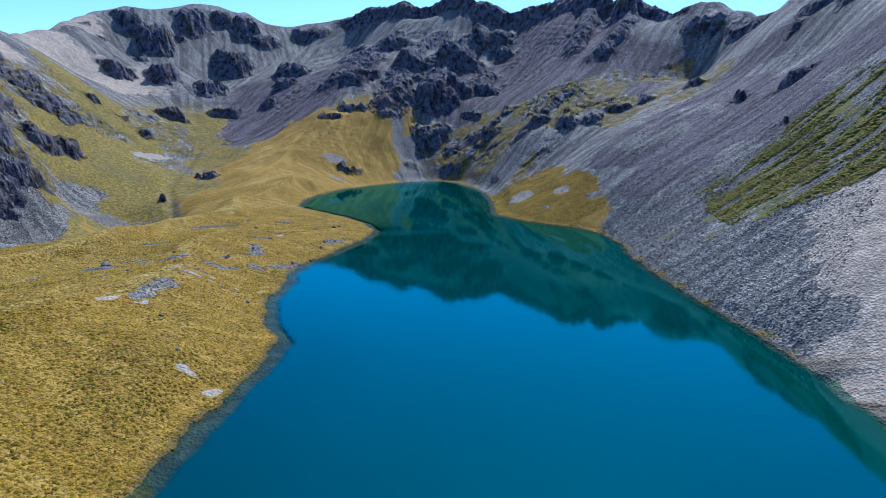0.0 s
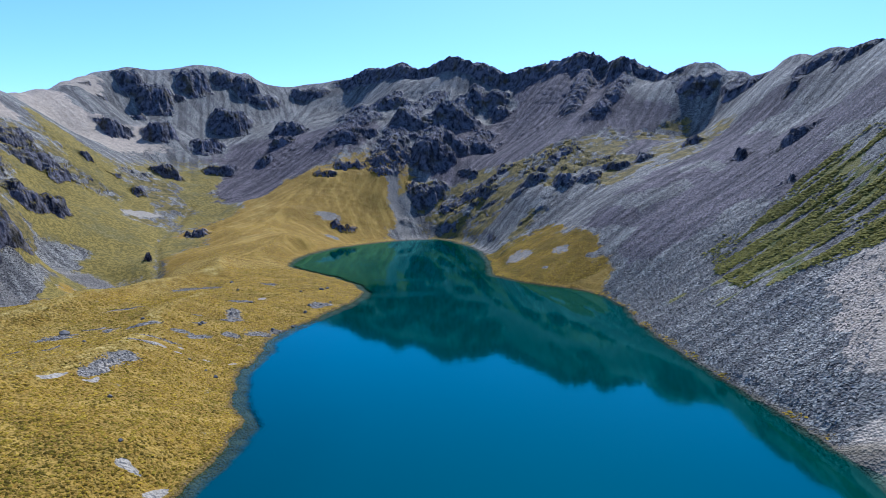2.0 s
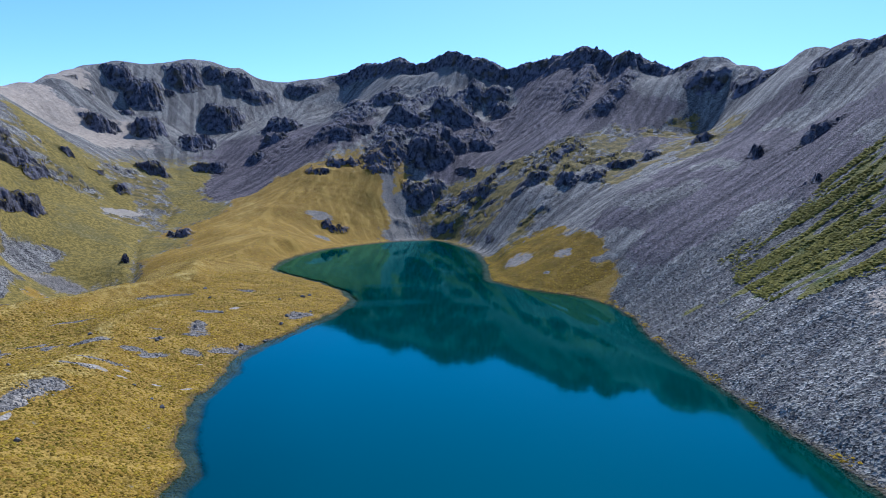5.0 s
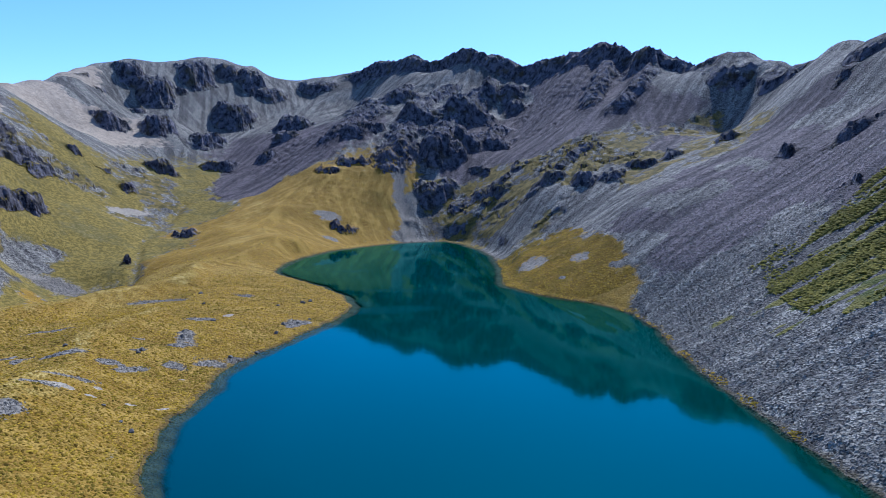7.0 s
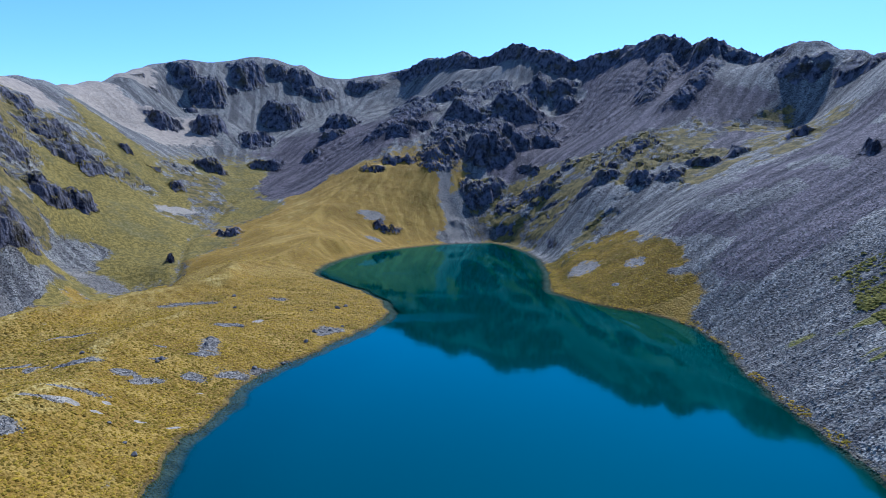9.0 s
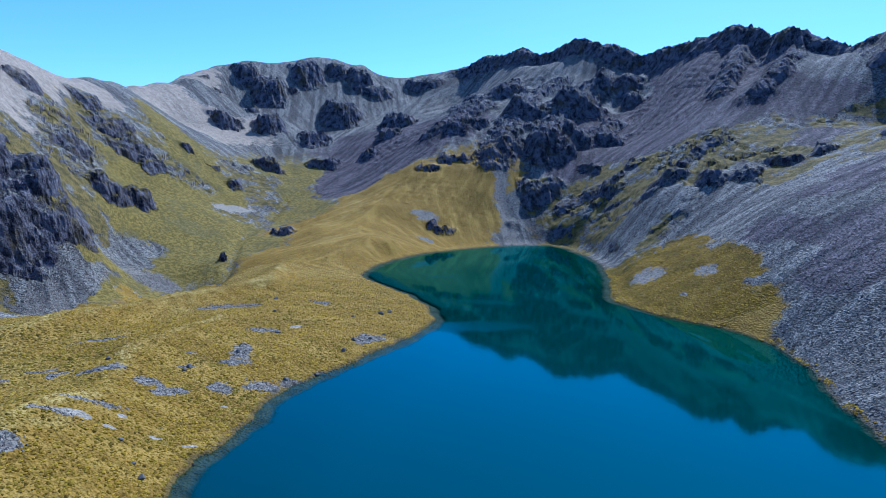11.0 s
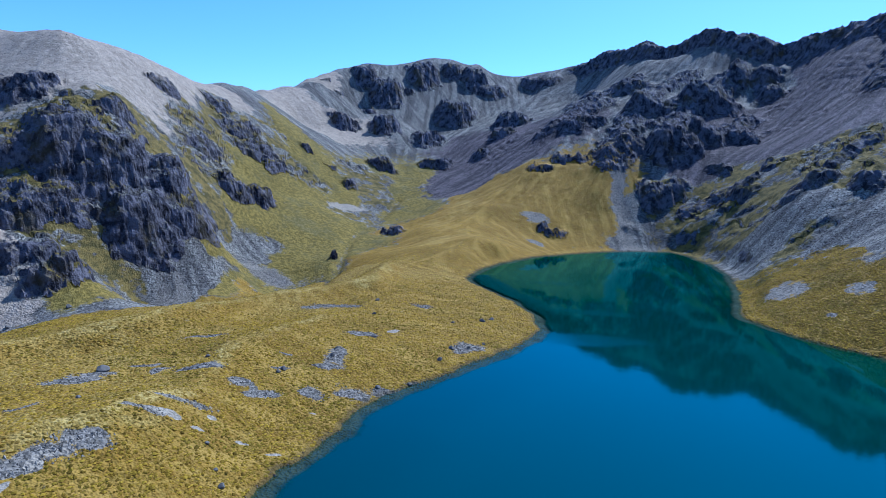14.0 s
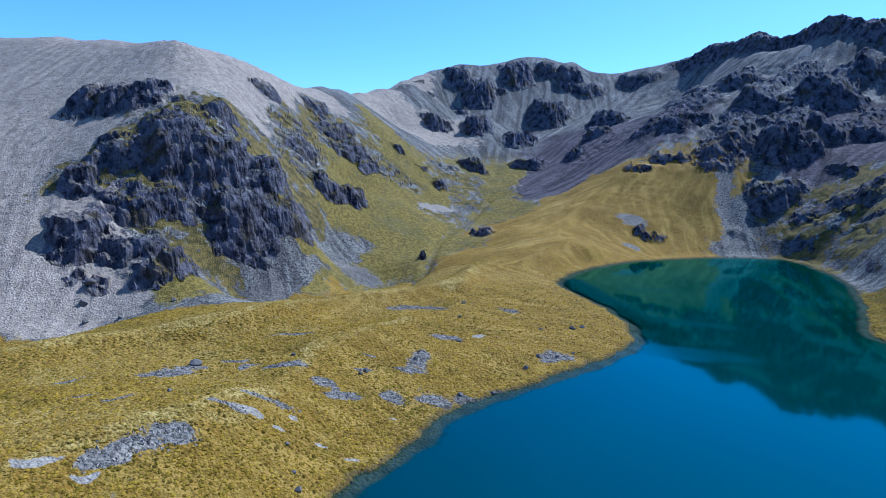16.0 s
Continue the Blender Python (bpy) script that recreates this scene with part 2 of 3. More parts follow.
HEADWALL_CRAGS = [
    (-130, 682, 26.8, 13.9), (-91, 690, 35.1, 15.0), (-127, 605, 18.1, 12.1), (-99, 601, 18.5, 15.5), (-199, 645, 15.2, 8.8), (-180, 662, 17.4, 9.0), (-238, 814, 28.8, 8.2), (-183, 778, 29.3, 13.4), (-66, 772, 15.2, 11.0),
    (-42, 769, 18.4, 10.1), (-37, 743, 14.2, 7.0), (-74, 631, 17.4, 9.5), (-51, 642, 18.2, 9.0), (-143, 590, 11.2, 5.1), (-194, 576, 12.7, 4.1), (-172, 595, 16.2, 4.5), (-87, 555, 19.3, 10.1), (-65, 529, 16.9, 7.1),
    (-57, 590, 10.8, 3.5), (-39, 544, 12.2, 5.5), (-96, 525, 7.3, 4.8), (-25, 565, 13.4, 4.3), (-81, 607, 12.3, 8.8)]
VALLEY_CRAGS = [
    (-384, 505, 6.1, 4.7), (-360, 445, 13.5, 5.3), (-338, 511, 8.3, 3.5), (-364, 515, 6.6, 3.1), (-349, 578, 13.2, 11.5), (-328, 620, 20.4, 8.3), (-292, 641, 10.8, 8.9), (-256, 442, 12.3, 3.2), (-152, 491, 5.6, 5.5),
    (-141, 490, 8.0, 5.2), (-247, 376, 3.2, 3.5), (-176, 284, 2.2, 1.2)]
WEST_CRAGS = [
    (-394, 233, 11.8, 11.8), (-380, 243, 12.5, 11.5), (-366, 255, 14.1, 10.6), (-306, 250, 18.4, 14.9), (-293, 272, 20.0, 14.2), (-286, 309, 15.7, 11.8), (-320, 371, 12.0, 8.0), (-318, 393, 12.4, 8.2), (-334, 300, 10.1, 4.4),
    (-391, 440, 21.6, 6.3), (-356, 375, 18.1, 3.6), (-372, 438, 23.6, 5.0), (-419, 442, 18.0, 4.3), (-398, 378, 14.7, 4.4), (-271, 268, 19.0, 13.0), (-273, 300, 18.5, 6.0), (-291, 197, 15.3, 11.5), (-278, 214, 13.4, 7.1),
    (-251, 224, 14.7, 9.3), (-296, 231, 23.1, 5.9), (-324, 231, 19.8, 7.9), (-329, 208, 11.0, 7.8), (-281, 189, 5.9, 2.2), (-271, 193, 6.4, 2.9), (-307, 247, 12.9, 5.8)]
EAST_CRAGS = [
    (121, 389, 6.2, 5.0), (138, 363, 9.7, 6.0), (170, 447, 4.4, 3.6), (115, 478, 7.5, 4.5), (43, 466, 10.3, 5.0), (25, 471, 10.4, 6.2), (116, 307, 2.6, 1.2), (64, 474, 10.8, 4.5),
    (83, 478, 8.8, 4.6), (3, 496, 12.3, 4.7), (146, 579, 20, 5.5), (169, 549, 20, 5.0), (182, 452, 16, 4.5), (192, 423, 15, 4.5)]
# Bare ground in the grass: x, y, half length, half width, turn in degrees.
RUBBLE = [
    (-127, 156, 6.8, 3.6, 64), (-128, 162, 3.5, 2.7, 62), (-128, 172, 2.9, 1.9, 59), (-123, 172, 2.8, 2.2, 58), (-114, 177, 5.5, 2.0, 54), (-104, 179, 2.6, 3.1, 51), (-100, 179, 1.5, 2.0, 49), (-100, 208, 3.5, 5.8, 41),
    (-98, 202, 4.5, 1.8, 42), (-92, 190, 3.3, 2.9, 43), (-86, 197, 6.0, 3.1, 39), (-82, 204, 6.1, 2.2, 36), (-79, 213, 3.5, 1.6, 33), (-97, 179, 5.1, 1.7, 48), (-98, 152, 5.0, 1.0, 59), (-99, 162, 5.9, 1.3, 55)]
RUBBLE_FAR = [
    (-81, 244, 6.8, 4, 73), (-262, 336, 12, 20, 90), (-225, 329, 4, 9, 80), (-255, 270, 8, 14, 80), (-1, 375, 8, 12, 10), (23, 360, 4.5, 6.5, 27), (13, 343, 2.5, 2.0, 0), (-165, 505, 12, 9, 20),
    (-150, 470, 8, 5, 0), (-139, 250, 12.0, 4.6, 45), (-250, 262, 10, 7, 70), (-117, 276, 4.3, 2.7, 54), (-95, 130, 4.6, 1.9, 70), (-95, 135, 5.7, 2.7, 67), (-95, 141, 5.1, 2.5, 64), (-104, 192, 2.1, 1.0, 47),
    (-135, 139, 3.4, 1.6, 72), (-120, 136, 3.1, 0.9, 71), (-114, 141, 3.6, 0.8, 68), (-108, 228, 6.3, 2.8, 38), (-110, 199, 1.8, 0.8, 46), (-131, 192, 6.3, 1.0, 53)]
GRAVEL = [
    (-97, 155, 3.7, 1.0, 58), (-94, 136, 2.5, 1.0, 66), (-94, 133, 1.9, 1.2, 68), (-93, 127, 2.4, 0.9, 71), (-98, 123, 3.9, 1.0, 74), (-79, 166, 2.6, 0.9, 47), (-87, 165, 2.1, 0.7, 51), (-103, 237, 2.6, 2.3, 35),
    (-94, 165, 1.2, 0.8, 53), (-92, 159, 1.7, 0.5, 55), (-86, 184, 1.3, 0.6, 43), (-317, 473, 20, 7, 58), (-65, 100, 2.0, 1.7, 37), (-59, 98, 1.6, 1.4, 18)]


# Water that a breath of wind roughens, in the same terms.
RUFFLES = [(-54, 280, 26, 9, 30), (-62, 318, 20, 6, 20), (-97, 365, 16, 6, 30)]


def line_distance(x, y, line):
    best = np.full(x.shape, 1e12)
    for (ax, ay), (bx, by) in zip(line[:-1], line[1:]):
        dx, dy = bx - ax, by - ay
        u = np.clip(((x - ax) * dx + (y - ay) * dy) / (dx * dx + dy * dy), 0, 1)
        best = np.minimum(best, (x - ax - u * dx) ** 2 + (y - ay - u * dy) ** 2)
    return np.sqrt(best)


# The fall of the land on a coarse raster.
RX, RY = np.arange(-1000, 520, 10.0), np.arange(-200, 1500, 10.0)
raster = base_height(*np.meshgrid(RX, RY, indexing="ij"))
fall_x, fall_y = np.gradient(raster, 10.0)


def fall(x, y):
    """The base slope at a place, as metres up a metre along x and y."""
    u, v = np.clip((x - RX[0]) / 10, 0, len(RX) - 1.001), np.clip((y - RY[0]) / 10, 0, len(RY) - 1.001)
    i, j = u.astype(int), v.astype(int)
    fu, fv = u - i, v - j

    def at(f):
        return (f[i, j] * (1 - fu) + f[i + 1, j] * fu) * (1 - fv) + (f[i, j + 1] * (1 - fu) + f[i + 1, j + 1] * fu) * fv
    return at(fall_x), at(fall_y)


def ribs(x, y, sx, sy, short, long, octaves, seed):
    """Noise drawn out down the slope, -1 to 1."""
    n = np.hypot(sx, sy) + 1e-6
    out, total = np.zeros(x.shape), np.full(x.shape, 1e-6)
    for k in range(6):
        c, s = np.cos(k * np.pi / 6), np.sin(k * np.pi / 6)
        w = np.abs((sx * c + sy * s) / n) ** 10
        use = w > 0.02
        a, b = (x[use] * c + y[use] * s) * short / long, -x[use] * s + y[use] * c
        out[use] += w[use] * fractal(a, b, short, octaves, seed + 7 * k)
        total += w
    return out / np.sqrt(total * total + 1e-9)


def crag_rise(x, y, rib):
    """How far the crags stand out of the slope, and where they are: a steep front over the foot, a back that runs into the slope."""
    rise, where = np.zeros(x.shape), np.zeros(x.shape)
    wx = x + 5 * fractal(x, y, 22, 4, 41, 0.6)
    wy = y + 5 * fractal(x, y, 22, 4, 43, 0.6)
    for cx, cy, b, tall in BASIN_CRAGS + HEADWALL_CRAGS + VALLEY_CRAGS + WEST_CRAGS + EAST_CRAGS:
        size = b * 1.6 + tall * 2.5 + 12
        near = (np.abs(x - cx) < size) & (np.abs(y - cy) < size)
        gx, gy = fall(np.array([float(cx)]), np.array([float(cy)]))
        n = np.hypot(gx[0], gy[0])
        ux, uy = gx[0] / n, gy[0] / n
        dx, dy = wx[near] - cx, wy[near] - cy
        side = np.abs(-dx * uy + dy * ux) / b
        up = dx * ux + dy * uy - 0.38 * b * side * side + (0.10 * tall + 0.8) * rib[near]
        front, back = 0.9 * tall + 1.0, 1.3 * tall + 0.7 * b
        ends = 1 - ease(side, 0.35, 1.12)
        rise[near] = np.maximum(rise[near], tall * ease(up, -0.5, front) * (1 - ease(up, front * 0.9, front + back)) * ends)
        where[near] = np.maximum(where[near], ease(up, -2.0, 0.5) * (1 - ease(up, front + 0.25 * back, front + 0.7 * back)) * (1 - ease(side, 0.85, 1.15)))
    return rise, where


def patches(x, y, spots):
    out = np.zeros(x.shape)
    for cx, cy, a, b, turn in spots:
        near = (np.abs(x - cx) < (a + b) * 1.6 + 3) & (np.abs(y - cy) < (a + b) * 1.6 + 3)
        c, s = np.cos(np.radians(turn)), np.sin(np.radians(turn))
        dx, dy = x[near] - cx, y[near] - cy
        q = np.sqrt(((dx * c + dy * s) / a) ** 2 + ((-dx * s + dy * c) / b) ** 2)
        out[near] = np.maximum(out[near], 1 - ease(q, 0.35, 1.35))
    return out


# Rock ribs that run down the headwall: line, height, half width.
SPURS = [
    ([(-121, 798), (-141, 758), (-144, 694), (-142, 643), (-135, 597)], 14, 17),
    ([(-80, 783), (-88, 730), (-100, 664), (-98, 611)], 12, 17),
    ([(-190, 743), (-209, 713), (-216, 657)], 10, 14),
    ([(-43, 795), (-36, 748)], 10, 10),
    ([(-65, 806), (-67, 775)], 10, 10),
    ([(-182, 832), (-201, 793), (-229, 770)], 7, 14),
    ([(-44, 691), (-65, 659), (-85, 634)], 6, 10),
    ([(-30, 556), (-46, 562), (-68, 558)], 4, 8),
    ([(65, 723), (50, 678), (43, 643)], 11, 12),
    ([(101, 681), (85, 634), (67, 606)], 11, 12),
    ([(33, 536), (15, 518), (-2, 493)], 4, 8),
]
MORAINE_CREST = [(-160, 110), (-158, 134), (-159, 151), (-154, 170), (-151, 187), (-157, 220), (-160, 257), (-150, 285), (-165, 320)]
CREEK_BED = [(-170, 258), (-180, 279), (-183, 294), (-201, 319), (-225, 353), (-243, 380), (-270, 420), (-290, 480), (-305, 530)]
GULLY = [(-127, 592), (-122, 565), (-117, 552), (-110, 540), (-100, 518), (-91, 512)]
TRACK = [(-99, 119), (-100, 126), (-99, 132), (-99, 138), (-97, 145), (-95, 153)]
MORAINE_STEP = [(-110, 105), (-103, 124), (-99, 145), (-103, 165), (-118, 190), (-125, 230)]
RIDGE = [p[:2] for p in CREST_WEST[7:] + CREST_NORTH + CREST_EAST[:12]]
ROUND = [p[:2] for p in CREST_DOME + CREST_WEST[:8]]


def land(x, y):
    """Height of the ground and what covers it."""
    d = shore_distance(x, y) + 1.2 * grain(x, y, 9, 3) + 0.6 * grain(x, y, 3.1, 4)
    h, kind = base_height(x, y), cover(x, y)
    far = ease(np.hypot(x, y - 45), 250, 700)
    inland = ease(d, 3, 40)
    sx, sy = fall(x, y)
    steep = np.hypot(sx, sy)
    to_ridge, to_round = line_distance(x, y, RIDGE), line_distance(x, y, ROUND)
    off_crest = ease(np.minimum(to_ridge, to_round), 5, 70)
    rib = ribs(x, y, sx, sy, 16, 90, 3, 101)
    column = ribs(x, y, sx, sy, 5.5, 45, 3, 103)
    rise, craggy = crag_rise(x, y, column)
    # cliffs under the sharp ridge, with scree below them
    wall = to_ridge + 11 * rib + 5 * column + 17 * fractal(x, y, 70, 2, 77)
    north = ease(y, 560, 680) * ease(x, -330, -270)
    edge = np.maximum(north, 0.2 * ease(y, 390, 450) * ease(x, 110, 150))
    drop = 17 + 10 * grain(x, y, 95, 78)
    h -= edge * drop * ease(wall, 2, 22) * ease(to_ridge, 3, 13) * ease(to_round, 12, 45) * (1 - ease(wall, 40, 250))
    h += edge * (1 - ease(to_ridge, 3, 18)) * 3 * (ridged(x, y, 14, 4, 83, 0.6) - 0.85)
    rock = np.clip(craggy * inland, 0, 1)
    rock = np.maximum(rock, ease(edge, 0.05, 0.5) * (1 - ease(wall, 14 + 8 * edge, 22 + 12 * edge)))
    for line, tall, wide in SPURS:
        spur = np.maximum(line_distance(x, y, line) + 0.3 * wide * rib + 3 * column + 0.3 * wide * fractal(x, y, 30, 3, 79), 0)
        h += tall * np.exp(-(spur / wide) ** 2)
        rock = np.maximum(rock, 1 - ease(spur, 0.9 * wide, 1.35 * wide))
    soft = ease(kind["tussock"] + kind["meadow"] + kind["bench"], 0.3, 0.7) * (1 - rock)
    loose = np.clip(1 - rock - soft, 0, 1)
    h += inland * (rise + off_crest * far * 2.5 * fractal(x, y, 110, 3, 71))
    big = (0.35 + 0.65 * off_crest) * inland
    h += rock * big * ((1.0 + 0.5 * far) * (ridged(x, y, 13, 5, 81, 0.62) - 0.9) + (0.1 + 0.8 * far) * rib + (0.15 + 0.6 * far) * (np.abs(column) * 2.4 - 0.6) + (0.7 + 0.3 * far) * fractal(x, y, 7, 4, 85, 0.65))
    lift = h + 10 * fractal(x, y, 60, 2, 93) + 2.5 * fractal(x, y, 9, 3, 95)
    for tall, share in ((9.0, 0.34), (3.6, 0.36)):
        part = lift / tall - np.floor(lift / tall)
        h += rock * big * share * tall * (ease(part, 0.38, 0.66) - part) * (1 - 0.6 * far)
    # rock steps with grass on top, in patches on the steeper slopes
    bumpy = np.clip(soft * ease(kind["bench"], 0.15, 0.5) + 0.15 * soft + 0.6 * loose * north, 0, 1) * ease(steep + 0.12 * ease(y, 470, 520), 0.22, 0.40) * inland * ease(x, 150, 90) * ease(fractal(x, y, 70, 2, 111), -0.3, 0.2)
    lift = h + 16 * fractal(x, y, 34, 3, 113) + 3 * fractal(x, y, 9, 2, 117)
    part = lift / 10.0 - np.floor(lift / 10.0)
    h += bumpy * (4.0 * (ease(part, 0.45, 0.75) - part) + 0.8 * fractal(x, y, 12, 3, 115))
    knob = bumpy * ease(part, 0.44, 0.5) * (1 - ease(part, 0.68, 0.76))
    rock = np.maximum(rock, knob * 0.8)
    for line, tall, wide in ((MORAINE_CREST, 4.0, 7.5), (MORAINE_STEP, 2.2, 7.0), (CREEK_BED, -2.0, 4.0), (GULLY, -2.0, 7.0)):
        h += tall * np.exp(-((line_distance(x, y, line) + 2 * grain(x, y, 25, 57)) / wide) ** 2) * inland
    h += soft * inland * (1.1 * grain(x, y, 26, 51) + 0.22 * fractal(x, y, 6, 2, 53))
    streak = ribs(x, y, sx, sy, 5, 70, 3, 131)
    h += loose * inland * (0.7 * grain(x, y, 30, 61) + 0.7 * streak + 0.12 * fractal(x, y, 3.5, 3, 63, 0.6))
    reach_in = 14 - 9 * ease(x, -20, 30)
    bank = 0.15 + 0.06 * np.maximum(d, 0) + 0.35 * ease(d, 0, 2.5) + 0.15 * grain(x, y, 2.3, 66) * ease(d, 0.5, 3)
    h = np.where(d > 0, np.maximum(bank - 60 * ease(d, 5, 60), h * ease(d, 0, reach_in) + bank * (1 - ease(d, 0, reach_in))), h)
    east = ease(x, -20, 30)
    bed = 0.2 + (0.09 + 0.5 * east) * -d + 2.8 * ease(-d, 2.0, (7 - 2.5 * east) - 2 * ease(y, 400, 470)) + 6 * ease(-d, 10, 45)
    h = np.where(d > 0, h, -bed)
    wx, wy = x + 1.3 * grain(x, y, 4, 121) + 1.6 * grain(x, y, 13, 125), y + 1.3 * grain(x, y, 4, 123) + 1.6 * grain(x, y, 13, 129)
    kind["rubble"] = patches(wx, wy, RUBBLE + RUBBLE_FAR)
    kind["rubble"] = np.maximum(kind["rubble"], 0.5 * np.exp(-(line_distance(wx, wy, CREEK_BED) / 1.4) ** 2))
    kind["rubble"] = np.maximum(kind["rubble"], np.exp(-(line_distance(wx, wy, GULLY) / 6.5) ** 2))
    kind["gravel"] = patches(wx, wy, GRAVEL)
    crest = np.minimum(np.minimum(line_distance(wx, wy, MORAINE_CREST), 2.0 * line_distance(wx, wy, MORAINE_STEP)), 2.5 * line_distance(x, y, TRACK))
    kind["straw"] = np.maximum(0.5 * kind["straw"], np.exp(-(crest / 6.0) ** 2) * ease(d, 4, 20) * (0.75 + 0.45 * grain(x, y, 14, 127)))
    kind["rock"], kind["inland"], kind["streak"] = rock, d, streak * 0.5 + 0.5
    return h, kind
# ---- end landform ----


# ---- materials ----
class Nodes:
    """Short names for the nodes of one material."""

    def __init__(self, name):
        self.mat = bpy.data.materials.new(name)
        self.mat.use_nodes = True
        self.tree = self.mat.node_tree
        self.bsdf = self.tree.nodes["Principled BSDF"]
        self.place = self.add("ShaderNodeTexCoord").outputs["Object"]

    def add(self, kind):
        return self.tree.nodes.new(kind)

    def link(self, value, socket):
        if isinstance(value, (int, float)):
            socket.default_value = value
        elif isinstance(value, tuple):
            socket.default_value = (*value, 1.0) if len(value) == 3 else value
        else:
            self.tree.links.new(value, socket)

    def attr(self, name):
        n = self.add("ShaderNodeAttribute")
        n.attribute_name = name
        return n.outputs["Fac"]

    def noise(self, size, detail=3.0, rough=0.55, stretch=None):
        n = self.add("ShaderNodeTexNoise")
        n.inputs["Scale"].default_value, n.inputs["Detail"].default_value, n.inputs["Roughness"].default_value = 1.0 / size, detail, rough
        where = self.place
        if stretch:
            m = self.add("ShaderNodeMapping")
            m.inputs["Scale"].default_value = stretch
            self.link(where, m.inputs["Vector"])
            where = m.outputs[0]
        self.link(where, n.inputs["Vector"])
        return n.outputs["Fac"]

    def cells(self, size, feature="F1", out="Distance"):
        n = self.add("ShaderNodeTexVoronoi")
        n.feature = feature
        n.inputs["Scale"].default_value = 1.0 / size
        self.link(self.place, n.inputs["Vector"])
        return n.outputs[out]

    def math(self, op, a, b=0.0):
        n = self.add("ShaderNodeMath")
        n.operation = op
        self.link(a, n.inputs[0])
        self.link(b, n.inputs[1])
        return n.outputs[0]

    def ramp(self, v, low, high, a=0.0, b=1.0):
        n = self.add("ShaderNodeMapRange")
        n.interpolation_type = "SMOOTHSTEP"
        self.link(v, n.inputs["Value"])
        for key, value in (("From Min", low), ("From Max", high), ("To Min", a), ("To Max", b)):
            self.link(value, n.inputs[key])
        return n.outputs["Result"]

    def mix(self, fac, a, b):
        n = self.add("ShaderNodeMix")
        n.data_type = "RGBA"
        self.link(fac, n.inputs["Factor"])
        self.link(a, n.inputs["A"])
        self.link(b, n.inputs["B"])
        return n.outputs["Result"]

    def times(self, a, b):
        n = self.add("ShaderNodeMix")
        n.data_type, n.blend_type = "RGBA", "MULTIPLY"
        n.inputs["Factor"].default_value = 1.0
        self.link(a, n.inputs["A"])
        self.link(b, n.inputs["B"])
        return n.outputs["Result"]

    def bump(self, height, strength, distance, under=None):
        n = self.add("ShaderNodeBump")
        n.inputs["Strength"].default_value, n.inputs["Distance"].default_value = strength, distance
        self.link(height, n.inputs["Height"])
        if under is not None:
            self.link(under, n.inputs["Normal"])
        return n.outputs["Normal"]

    def done(self, color=None, rough=0.9, normal=None, spec=0.2):
        if color is not None:
            self.link(color, self.bsdf.inputs["Base Color"])
        self.link(rough, self.bsdf.inputs["Roughness"])
        self.bsdf.inputs["Specular IOR Level"].default_value = spec
        if normal is not None:
            self.link(normal, self.bsdf.inputs["Normal"])
        return self.mat


